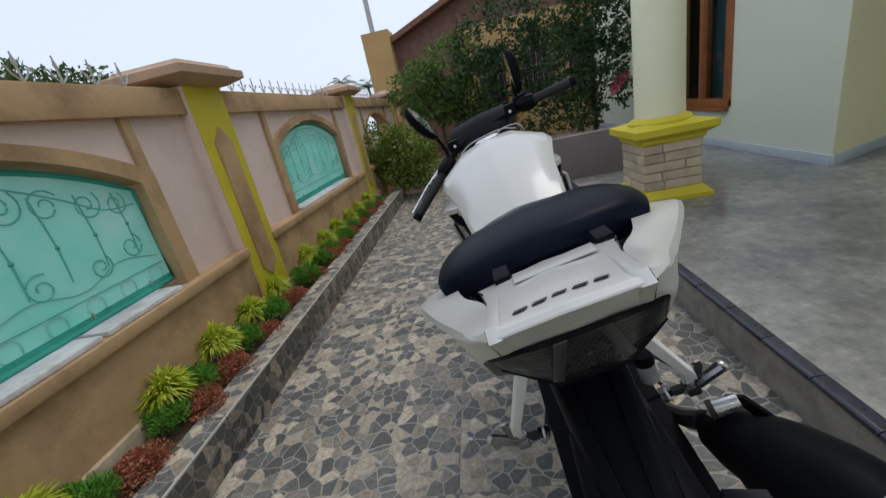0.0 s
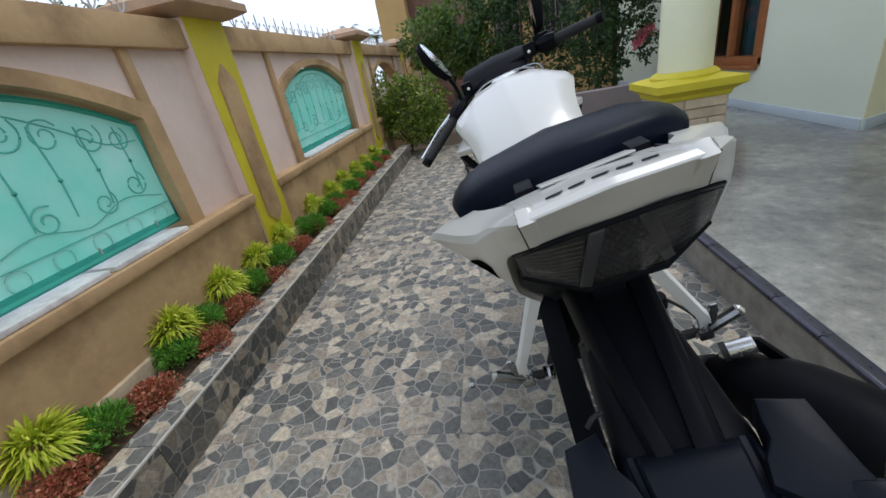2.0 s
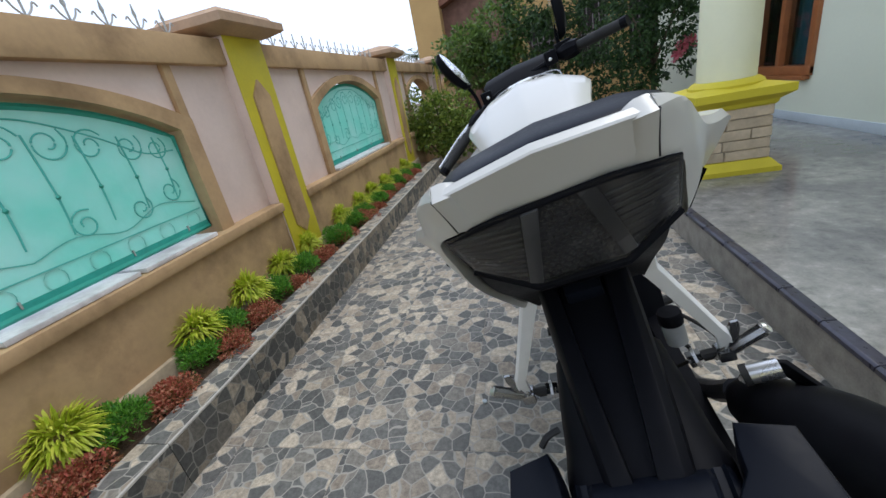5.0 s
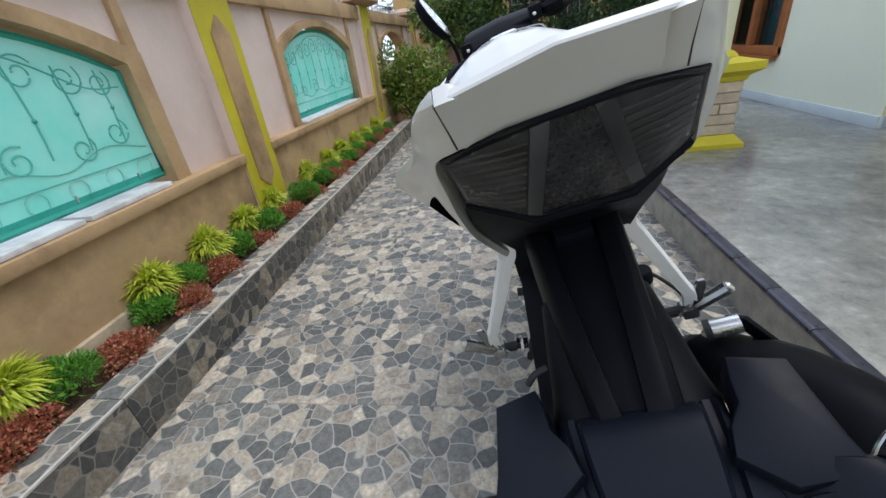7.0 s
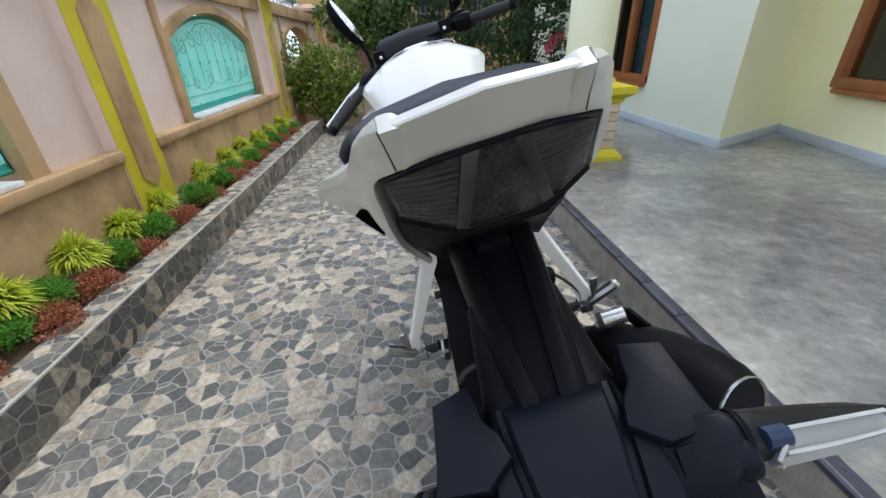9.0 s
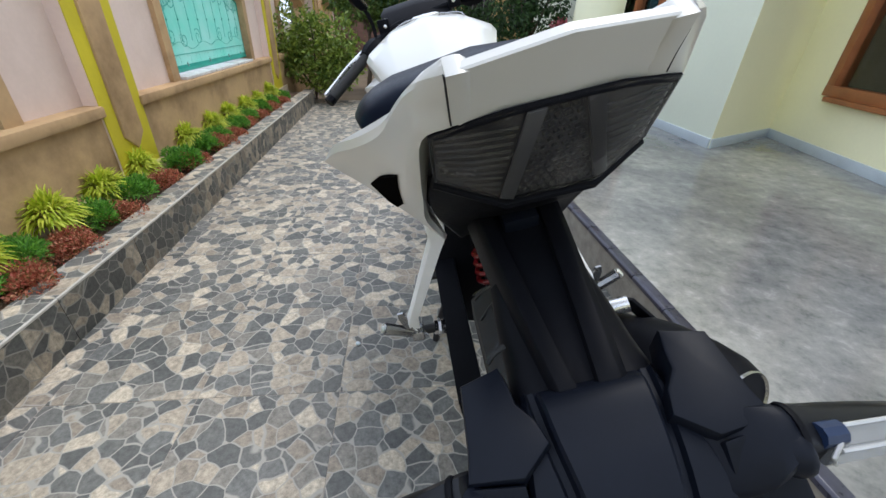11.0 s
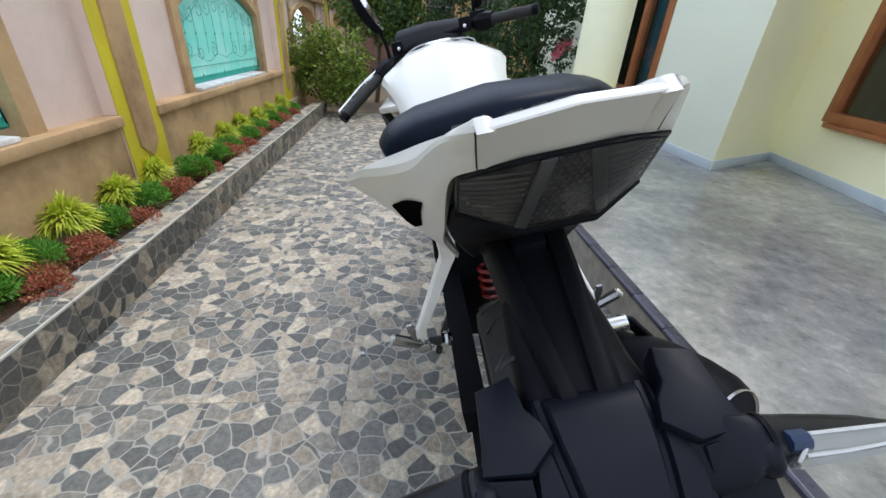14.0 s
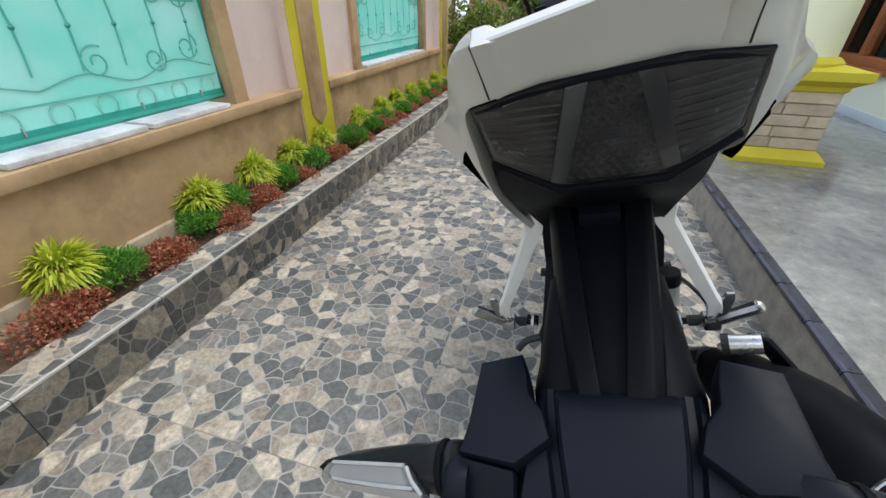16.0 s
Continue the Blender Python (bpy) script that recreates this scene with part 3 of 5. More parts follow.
riser = tagged(part("porch_riser", box(1.925, 1.949, -3.2, 3.2, -0.02, PZ - 0.0195), "riser_stone"),
               "speckled grey stone riser of the porch", "riser", kind="structure")


def house_wall(name, a, c, z1, material, thick=0.12, hole=None, label="", mitre=(0.0, 0.0)):
    """A wall from a to c (plan), inner face on the line; hole: (s0, s1, z0, z1) along it."""
    a, c = Vector(a), Vector(c)
    d = c - a
    m = Matrix.Translation((a.x, a.y, 0)) @ Matrix.Rotation(math.atan2(d.y, d.x), 4, "Z")
    ln = d.length
    if hole:
        s0, s1, h0, h1 = hole
        b = prism([(0, 0), (s0, 0), (s0, thick), (mitre[0], thick)], "z", PZ, z1)
        b = prism([(s1, 0), (ln, 0), (ln - mitre[1], thick), (s1, thick)], "z", PZ, z1, bm=b)
        b = box(s0, s1, 0, thick, PZ, h0, bm=b)
        b = box(s0, s1, 0, thick, h1, z1, bm=b)
    else:
        b = prism([(0, 0), (ln, 0), (ln - mitre[1], thick), (mitre[0], thick)], "z", PZ, z1)
    w = tagged(part(name, b, material, m=m), label, "wall", kind="structure")
    sk = tagged(part("baseboard", box(0, ln, -0.014, 0.0, PZ, PZ + 0.075, 0.003), "skirting_tile", m=m), "pale blue-grey tile skirting", "skirting", kind="structure")
    return m, ln


CA, CB, CC = (3.52, 7.2), (3.52, 1.965), (4.43, 2.41)
CD = (3.69, -0.95)
mA, _ = house_wall("wall_front", CA, CB, 3.9, "pale_green_paint", hole=(7.2 - 4.06, 7.2 - 3.13, 0.56, 1.95), label="pale green painted house wall", mitre=(0.0, 0.06))
mB, _ = house_wall("wall_return", (CB[0] + 0.002, CB[1] - 0.002), CC, 3.9, "cream_paint", label="cream yellow return wall of the house", mitre=(0.064, 0.0))

mC, lnC = house_wall("wall_side", CC, CD, 3.9, "cream_paint", hole=(0.46, 1.95, 0.60, 1.95), label="cream yellow house wall with a window")


def house_window(m, s0, s1, z0, z1, curtain_or_dark):
    w = thing("window_1", "brown wooden casement window with dark glass", "window", m, "windows of the house", "structure")
    f = 0.065
    bars = [box(s0 - 0.01, s0 + f, -0.03, 0.07, z0, z1, 0.006), box(s1 - f, s1 + 0.01, -0.03, 0.07, z0, z1, 0.006),
            box(s0 - 0.01, s1 + 0.01, -0.032, 0.07, z0 - 0.01, z0 + f, 0.006), box(s0 - 0.01, s1 + 0.01, -0.032, 0.07, z1 - f, z1, 0.006),
            box((s0 + s1) / 2 - 0.03, (s0 + s1) / 2 + 0.03, -0.028, 0.06, z0 + f, z1 - f, 0.005)]
    for b in bars:
        part("frame", b, "brown_wood", w)
    part("sill", box(s0 + 0.06, s1 - 0.02, -0.06, 0.0, z0 - 0.045, z0 - 0.01, 0.005), "brown_wood", w)
    for a, c in ((s0 + f, (s0 + s1) / 2 - 0.03), ((s0 + s1) / 2 + 0.03, s1 - f)):
        p = part("pane", box(a, c, 0.02, 0.026, z0 + f, z1 - f), "window_glass", w)
    mid = (s0 + s1) / 2
    # black sheet paints the dark room; only the teal material is a curtain
    for lo, hi, sheet_mat in ((s0, mid, "unlit_room"), (mid, s1, curtain_or_dark)):
        part("curtain_or_dark", loft([[Vector((lo + (hi - lo) * k / 24, 0.10 + 0.012 * math.sin(k * 1.3), z)) for k in range(25)] for z in (z0, z1)], cap=False, close=False), sheet_mat, w)
    return w


house_window(mA, 7.2 - 4.06, 7.2 - 3.13, 0.56, 1.95, "teal_curtain")
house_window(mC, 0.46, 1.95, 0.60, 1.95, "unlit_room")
# solid near-black block painted as the dark behind the windows
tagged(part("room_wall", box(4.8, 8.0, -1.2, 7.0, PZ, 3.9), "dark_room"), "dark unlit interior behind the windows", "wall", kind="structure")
# unseen ceiling, cut back to x 3.4 so more sky light gets in
tagged(part("ceiling", box(3.4, 8.0, -3.2, 7.0, 3.9, 4.05), "pale_green_paint"), "unseen pale painted ceiling, cut back to let sky light onto the porch", "ceiling", kind="structure")

# column on its pedestal
COL = (2.40, 2.025)
col = thing("porch_column", "cream round column on a stone pedestal with yellow mouldings", "column", pose(*COL, PZ), "", "structure")
sq = ((-1, -1), (1, -1), (1, 1), (-1, 1))


def square_turned(rows):
    return loft([[Vector((sx * r * 0.82, sy * r * 0.82, z)) for sx, sy in sq] for r, z in rows])


part("core", box(-0.182, 0.182, -0.182, 0.182, 0.0, 0.42), "mortar", col)
part("base_moulding", square_turned([(0.30, 0.0), (0.30, 0.03), (0.285, 0.04), (0.25, 0.075), (0.24, 0.08)]), "yellow_paint", col, "yellow base moulding", angle=20)
part("cap_moulding", square_turned([(0.24, 0.40), (0.25, 0.41), (0.255, 0.43), (0.30, 0.455), (0.32, 0.465), (0.32, 0.51), (0.27, 0.52), (0.20, 0.535)]), "yellow_paint", col, "yellow cap moulding", angle=20)
part("shaft", lathe([(0.160, 0.53), (0.160, 0.58), (0.158, 1.6), (0.155, 3.73)], 40), "column_paint", col, "cream round shaft")
part("torus", lathe([(0.205, 0.522), (0.205, 0.540), (0.190, 0.556), (0.172, 0.566), (0.158, 0.570)], 40), "yellow_paint", col, "yellow round moulding")
random.seed(4)
for side in range(4):
    rot = Matrix.Rotation(side * math.pi / 2, 4, "Z")
    for row in range(5):
        z = 0.082 + row * 0.0645
        cut = random.uniform(-0.1, 0.1)
        for a, c in ((-0.192, cut - 0.003), (cut + 0.003, 0.192)):
            part("stone", turn_bm(box(a, c, -0.193 - random.uniform(0, 0.006), -0.178, z, z + 0.059, 0.004, 1), rot), "strip_stone", col)

# ---- far side ----
# unseen wall added at the back to cut sky light on rear-facing surfaces
tagged(part("sky_block_wall", box(-0.30, 4.2, -3.42, -3.22, -0.05, 2.1, 0.01), "cream_paint"), "unseen plain rendered wall added to close the yard and block low sky light", "wall", kind="structure")
far = thing("neighbour_house", "ochre and red brick neighbouring house behind the trees", "house", pose(0, 0, 0), "", "")
part("wall", box(-0.42, 9.0, 9.3, 13, -0.05, 2.7), "red_brick_wall", far, "dark red brick wall")
part("corner_pier", box(-1.05, -0.42, 8.9, 9.6, -0.05, 2.98), "ochre_wall", far, "ochre painted corner pier")
part("roof", prism([(-0.42, 2.7), (9.4, 6.4), (9.4, 6.55), (-0.42, 2.82)], "y", 9.0, 13.5), "roof_tile", far)
part("gable", prism([(-0.40, 2.7), (9.0, 2.7), (9.0, 6.2)], "y", 9.32, 9.6), "red_brick_wall", far)
part("side_wall", box(1.1, 9.0, 9.22, 9.3, -0.05, 2.7), "ochre_wall", far, "ochre painted side wall")
for x in (1.45, 2.5, 3.55, 4.7):
    win = part("window", box(x, x + 0.62, 9.19, 9.22, 0.95, 2.15), "dark_room", far, "dark window behind iron bars")
    for k in range(5):
        part("bar", box(x + 0.05 + 0.125 * k, x + 0.07 + 0.125 * k, 9.165, 9.185, 0.95, 2.15), "mauve_render", win)
    for z in (0.93, 1.55, 2.13):
        part("cross_bar", box(x, x + 0.62, 9.16, 9.18, z, z + 0.03), "mauve_render", win)
tagged(part("planter_wall", box(1.80, 2.85, 3.0, 3.12, 0.10, 0.585, 0.006), "mauve_render"), "low dusty mauve planter wall behind the column", "planter", kind="structure")

# ---- planting ----
def leaf_mesh(name, leaves, material):
    """leaves: (foot, along, across) vectors; each a small folded blade of two faces."""
    vs, fs = [], []
    for p, d, c in leaves:
        n = len(vs)
        up = d.cross(c).normalized() * (c.length * 0.35)
        vs += [p, p + d * 0.5 + c + up, p + d, p + d * 0.5 - c + up, p + d * 0.5]
        fs += [(n, n + 1, n + 2, n + 4), (n, n + 4, n + 2, n + 3)]
    me = bpy.data.meshes.new(name)
    me.from_pydata([tuple(v) for v in vs], [], fs)
    me.materials.append(MATS[material])
    return me


def blade_mesh(name, blades, material):
    """blades: (foot, direction, length, width, droop); thin arching strips."""
    vs, fs = [], []
    for p, d, ln, wd, droop in blades:
        n, side = len(vs), d.cross(Vector((0, 0, 1)))
        side = (side.normalized() if side.length > 1e-3 else Vector((1, 0, 0))) * wd
        for k in range(5):
            t = k / 4
            q = p + d * (ln * t) - Vector((0, 0, droop * t * t))
            ww = side * (1 - 0.9 * t) * (0.5 + 1.2 * t if t < 0.4 else 1.0)
            vs += [q - ww, q + ww]
        fs += [(n + 2 * k, n + 2 * k + 1, n + 2 * k + 3, n + 2 * k + 2) for k in range(4)]
    me = bpy.data.meshes.new(name)
    me.from_pydata([tuple(v) for v in vs], [], fs)
    me.materials.append(MATS[material])
    return me


def rnd_dir(rng, low=0.0):
    while True:
        v = Vector((rng.uniform(-1, 1), rng.uniform(-1, 1), rng.uniform(low, 1)))
        if 0.05 < v.length < 1:
            return v.normalized()


rng = random.Random(11)
lime_kinds, fern_kinds, red_kinds = [], [], []
for k in range(4):
    bl = []
    for _ in range(600):
        d = rnd_dir(rng, -0.15)
        foot = Vector((0, 0, 0.078)) + Vector((d.x, d.y, d.z * 0.9)) * rng.uniform(0.025, 0.06)
        way = (d + Vector((rng.uniform(-.3, .3), rng.uniform(-.3, .3), rng.uniform(0, .35)))).normalized()
        bl.append((foot, way, rng.uniform(0.042, 0.070), rng.uniform(0.0048, 0.0075), rng.uniform(0.012, 0.045)))
    lime_kinds.append(blade_mesh("lime_plant", bl, "lime_leaf"))
    lv = []
    tufts = [(d.x * 0.055, d.y * 0.055, 0.035 + d.z * 0.045, rng.uniform(0.028, 0.040)) for d in (rnd_dir(rng, 0.0) for _ in range(16))]
    for _ in range(2200):
        d = rnd_dir(rng, -0.2)
        ox, oy, oz, rr = rng.choice(tufts)
        r = rr * (1 - 0.5 * rng.random() ** 2)
        p = Vector((ox + d.x * r, oy + d.y * r, oz + d.z * r))
        t = (d + rnd_dir(rng, -1) * 0.9 + Vector((0, 0, 0.3))).normalized()
        c = t.cross(rnd_dir(rng, -1)).normalized()
        lv.append((p, t * rng.uniform(0.012, 0.022), c * rng.uniform(0.0018, 0.0032)))
    fern_kinds.append(leaf_mesh("green_plant", lv, "fern_leaf"))
    lv = []
    lobes = [(rng.uniform(-0.045, 0.045), rng.uniform(-0.045, 0.045), rng.uniform(0.045, 0.07)) for _ in range(6)]
    for _ in range(2400):
        d = rnd_dir(rng, -0.1)
        ox, oy, rr = rng.choice(lobes)
        r = rr * (1 - 0.3 * rng.random() ** 2)
        p = Vector((ox + d.x * r, oy + d.y * r, 0.03 + d.z * r))
        t = (d + rnd_dir(rng, -1) * 0.8).normalized()
        c = t.cross(rnd_dir(rng, -1)).normalized()
        lv.append((p, t * rng.uniform(0.008, 0.0135), c * rng.uniform(0.0028, 0.0045)))
    red_kinds.append(leaf_mesh("red_plant", lv, "red_leaf"))


stalks = None
for k in range(6):
    a = k * math.pi / 3
    stalks = tube([(0.012 * math.cos(a), 0.012 * math.sin(a), -0.025), (0.02 * math.cos(a), 0.02 * math.sin(a), 0.03), (0.045 * math.cos(a), 0.045 * math.sin(a), 0.085)], 0.0022, 5, bm=stalks, steps=2)
stalk_mesh = finish(stalks, "stem", "bark")


def bed_plant(name, me, x, y, z, size, label):
    ob = new(name, me)
    ob.matrix_basis = Matrix.Translation((x, y, z)) @ Matrix.Rotation(rng.uniform(0, 6.28), 4, "Z") @ Matrix.Scale(size, 4)
    tagged(ob, label, "plant", "plants in the bed")
    return ob


for k, y in enumerate((-2.1, -1.55, -0.95, -0.32, 0.23, 0.565, 0.88, 1.18, 1.72, 2.10, 2.42, 2.80, 3.15, 3.55)):
    bush = bed_plant("lime_plant", lime_kinds[k % 4], -0.300 + rng.uniform(-0.008, 0.008), y, 0.160, rng.uniform(1.08, 1.24), "feathery lime green plant in the flower bed")
    part("stem", stalk_mesh, "bark", bush, "thin brown stems")
for k, y in enumerate((-1.85, -1.35, -0.72, -0.23, 0.13, 0.32, 0.67, 0.93, 1.445, 1.74, 1.98, 2.30, 2.62, 2.95, 3.3, 3.7)):
    bed_plant("green_plant", fern_kinds[k % 4], -0.225 + rng.uniform(-0.012, 0.012), y, 0.134, rng.uniform(1.1, 1.3), "tufted dark green plant in the flower bed")
for k, y in enumerate((-2.0, -1.5, -1.1, -0.78, -0.43, -0.085, 0.215, 0.46, 0.77, 1.15, 1.44, 1.855, 2.10, 2.45, 2.75, 3.1, 3.45)):
    bed_plant("red_plant", red_kinds[k % 4], -0.172 + rng.uniform(-0.008, 0.008), y, 0.130, rng.uniform(1.0, 1.2) * (1.08 if k in (4, 5) else 0.95), "low dark red leafy plant by the kerb")


def crown_leaves(blobs, count, size, rng, hollow=0.45):
    """Leaves in many small clumps spread over rough ellipsoids."""
    out = []
    total = sum(r[0] * r[1] + r[2] * r[1] for _, r in blobs)
    for c, r in blobs:
        c = Vector(c)
        clumps = max(4, int(count * (r[0] * r[1] + r[2] * r[1]) / total / 16))
        for _ in range(clumps):
            d = rnd_dir(rng, -1)
            f = hollow + (1.08 - hollow) * rng.random() ** 0.6
            q = c + Vector((d.x * r[0], d.y * r[1], d.z * r[2])) * f
            spread = rng.uniform(0.6, 1.5) * size * 1.6
            lean = (d + Vector((0, 0, -0.35)) + rnd_dir(rng, -1) * 0.7).normalized()
            for _ in range(16):
                p = q + rnd_dir(rng, -1) * spread * rng.random()
                t = (lean + rnd_dir(rng, -1) * 0.9).normalized()
                w = t.cross(rnd_dir(rng, -1)).normalized()
                s = size * rng.uniform(0.6, 1.25)
                out.append((p, t * s, w * s * 0.24))
    return out


def tree(name, label, category, foot, limbs, blobs, count, size, material, flowers=0, seed=1, trunk=0.03):
    r = random.Random(seed)
    t = thing(name, label, category, pose(*foot))
    top = limbs[0][1]
    part("trunk", tube([(0, 0, 0), tuple(Vector(limbs[0][0]) * 0.5 + Vector((0.02, 0.03, 0))), limbs[0][0]], [trunk * 1.3, trunk, trunk * 0.8], 8, steps=4), "bark", t)
    for a, c in limbs:
        a, c = Vector(a), Vector(c)
        part("limb", tube([a, a.lerp(c, 0.5) + rnd_dir(r, -0.2) * 0.06, c], [trunk * 0.75, trunk * 0.5, trunk * 0.22], 6, steps=4), "bark", t)
    part("crown", leaf_mesh("crown", crown_leaves(blobs, count, size, r), material), "", t)
    if flowers:
        fl = []
        heads = ((0.24, -0.33, 0.66), (0.15, -0.35, 0.58), (0.32, -0.30, 0.72))
        for k in range(flowers):
            q = Vector(heads[k % 3]) + rnd_dir(r, -1) * 0.075 * r.random()
            for _ in range(12):
                e = rnd_dir(r, -1)
                fl.append((q + e * 0.010, e * 0.036, e.cross(rnd_dir(r, -1)).normalized() * 0.016))
        part("blossoms", leaf_mesh("blossoms", fl, "pink_petal"), "", t, "pink blossoms")
    return t


tree("garden_shrub", "leafy light green shrub at the end of the kerb", "shrub", (-0.05, 4.62, -0.05),
     [((0, 0, 0.30), (-0.25, 0, 0.75)), ((0, 0, 0.25), (0.3, 0.05, 0.7)), ((0, 0, 0.3), (0.05, -0.1, 0.95)), ((0, 0, 0.2), (-0.35, 0.1, 0.5)), ((0, 0, 0.2), (0.35, -0.1, 0.45))],
     [((-0.2, 0, 0.82), (0.30, 0.30, 0.28)), ((0.22, 0.0, 0.72), (0.36, 0.32, 0.30)), ((0.0, 0.05, 0.50), (0.52, 0.36, 0.26)), ((0.30, -0.05, 0.40), (0.30, 0.28, 0.2)), ((-0.34, 0.0, 0.62), (0.20, 0.28, 0.25))],
     8000, 0.062, "shrub_leaf", seed=3, trunk=0.018)
tree("fruit_tree", "small tree with a light green crown", "tree", (0.55, 6.0, -0.05),
     [((0.05, 0, 0.8), (-0.3, 0, 1.5)), ((0.05, 0, 0.8), (0.4, 0.1, 1.6)), ((0.05, 0, 0.7), (0.1, -0.2, 1.8))],
     [((-0.25, 0, 1.55), (0.42, 0.4, 0.33)), ((0.35, 0.05, 1.75), (0.5, 0.4, 0.42)), ((0.0, 0, 1.2), (0.5, 0.4, 0.3)), ((0.5, -0.1, 1.2), (0.4, 0.35, 0.35))],
     9000, 0.075, "tree_leaf", seed=5)
tree("dark_tree", "dense dark green ornamental tree", "tree", (1.75, 5.7, -0.05),
     [((0, 0, 0.7), (-0.5, 0, 1.6)), ((0, 0, 0.7), (0.5, 0.1, 1.7)), ((0, 0, 0.6), (0.0, -0.3, 2.2))],
     [((-0.45, 0, 1.35), (0.5, 0.4, 0.5)), ((0.45, 0.0, 1.5), (0.5, 0.4, 0.6)), ((0, 0, 2.0), (0.7, 0.45, 0.5)), ((0.1, -0.1, 0.75), (0.8, 0.4, 0.45)), ((-0.6, -0.1, 0.55), (0.45, 0.35, 0.35))],
     11000, 0.07, "dark_leaf", seed=7)
tree("flowering_tree", "dark green tree with pink blossoms by the porch", "tree", (2.75, 4.75, 0.30),
     [((0, 0, 0.5), (-0.3, -0.1, 1.2)), ((0, 0, 0.5), (0.3, 0, 1.3)), ((0, 0, 0.4), (0.0, 0.1, 1.6))],
     [((0.15, -0.1, 0.85), (0.42, 0.35, 0.45)), ((0.1, 0, 1.35), (0.5, 0.4, 0.5)), ((-0.25, 0.0, 1.0), (0.35, 0.35, 0.6)), ((-0.2, -0.05, 0.45), (0.30, 0.3, 0.30)), ((0.05, 0, 2.0), (0.5, 0.4, 0.5))],
     9000, 0.065, "dark_leaf", flowers=34, seed=9)


def palm(x, y, h, seed):
    r = random.Random(seed)
    p = thing("coconut_palm", "distant coconut palm against the pale sky", "palm", pose(x, y, -0.05), "distant palms", "")
    part("trunk", tube([(0, 0, 0), (0.2, 0, h * 0.5), (0.0, 0, h)], [0.22, 0.16, 0.12], 8), "bark", p)
    bl = []
    for k in range(16):
        a = 2 * math.pi * k / 16 + r.uniform(-0.2, 0.2)
        el = r.uniform(0.1, 1.2)
        d = Vector((math.cos(a) * math.cos(el), math.sin(a) * math.cos(el), math.sin(el)))
        for q in range(14):
            f = q / 13
            c = Vector((0, 0, h)) + d * (1.9 * f) - Vector((0, 0, 1.1 * f * f))
            for s in (-1, 1):
                sd = (d.cross(Vector((0, 0, 1))).normalized() * s + d * 0.5 + Vector((0, 0, -0.5))).normalized()
                bl.append((c, sd, 0.50 * (1 - 0.5 * f), 0.05, 0.12))
    part("fronds", blade_mesh("fronds", bl, "palm_leaf"), "", p)


palm(-10.7, 40, 5.3, 1)
palm(-8.3, 40, 4.6, 2)
tree("far_tree", "distant leafy tree beyond the boundary wall", "tree", (-27.5, 25, -0.05), [((0, 0, 5), (1, 0, 7)), ((0, 0, 5), (-1, 0, 7.5))],
     [((0, 0, 7.2), (2.2, 2, 1.5)), ((3, 1, 6.6), (2.5, 2, 1.2))], 2500, 0.55, "palm_leaf", seed=21, trunk=0.25)
pole = thing("utility_pole", "grey utility pole behind the neighbouring house", "pole", pose(-0.95, 9.9, -0.05))
part("mast", tube([(0, 0, 0), (0, 0, 6.2)], [0.07, 0.055], 10, steps=1), "grey_iron", pole)
part("wire", tube([(0, 0, 4.4), (6, 3, 4.0), (14, 6, 4.6)], 0.012, 5), "rubber", pole)

# ---- motorcycle ----
LEAN = radians(15)
bike = thing("motorcycle", "white and black naked motorcycle leaning on its side stand", "motorcycle",
             Matrix.Translation((1.39, 0, 0)) @ Matrix.Rotation(-LEAN, 4, "Y"))


def ring_mirror(half):
    """A closed ring from its right half, listed from the top middle to the bottom middle."""
    return [Vector(p) for p in half] + [Vector((-p[0], p[1], p[2])) for p in reversed(half) if abs(p[0]) > 1e-5]


def spline_rings(rings, steps=4):
    """More rings between the given ones, along soft lines."""
    lines = [smooth_line([r[k] for r in rings], steps) for k in range(len(rings[0]))]
    return [[ln[k] for ln in lines] for k in range(len(lines[0]))]


def solid(points, depth, bevel=0.0, bm=None, vec=None):
    """A plate from a rim of points in space, thickened along its normal."""
    b = bmesh.new()
    vs = [b.verts.new(p) for p in points]
    f = b.faces.new(vs)
    f.normal_update()
    n = Vector(vec) if vec else f.normal * depth
    out = bmesh.ops.extrude_face_region(b, geom=[f])
    bmesh.ops.translate(b, verts=[v for v in out["geom"] if isinstance(v, bmesh.types.BMVert)], vec=n)
    bmesh.ops.recalc_face_normals(b, faces=b.faces)
    if bevel:
        bmesh.ops.bevel(b, geom=b.edges[:], offset=bevel, segments=2, profile=0.6, affect="EDGES")
    return join(bm, b)


# tail: centre cover between the two seams
CU = -0.0025
rows = ((-0.7455, 0.9640, 0.9670, 0.046), (-0.749, 0.9695, 0.9725, 0.046), (-0.757, 0.9795, 0.9835, 0.046), (-0.7645, 0.9882, 0.9922, 0.046), (-0.7660, 0.9902, 0.9942, 0.046), (-0.7653, 0.9914, 0.9954, 0.046), (-0.7612, 0.9936, 0.9978, 0.046), (-0.7570, 0.9932, 0.9974, 0.046),
        (-0.73, 0.9860, 0.9903, 0.047), (-0.68, 0.9715, 0.9763, 0.051), (-0.62, 0.9540, 0.9600, 0.063), (-0.575, 0.9370, 0.9440, 0.074), (-0.54, 0.9170, 0.9240, 0.082), (-0.40, 0.866, 0.876, 0.095))
rings = []
for y, w0, w1, h in rows:
    ring = []
    for f in (-1.08, -1, -0.55, -0.08, 0, 0.08, 0.55, 1, 1.08):
        ring.append(Vector((CU + f * h, y - 0.005 * (1 - min(1, abs(f))), w1 + (w0 - w1) * min(1.1, abs(f)))))
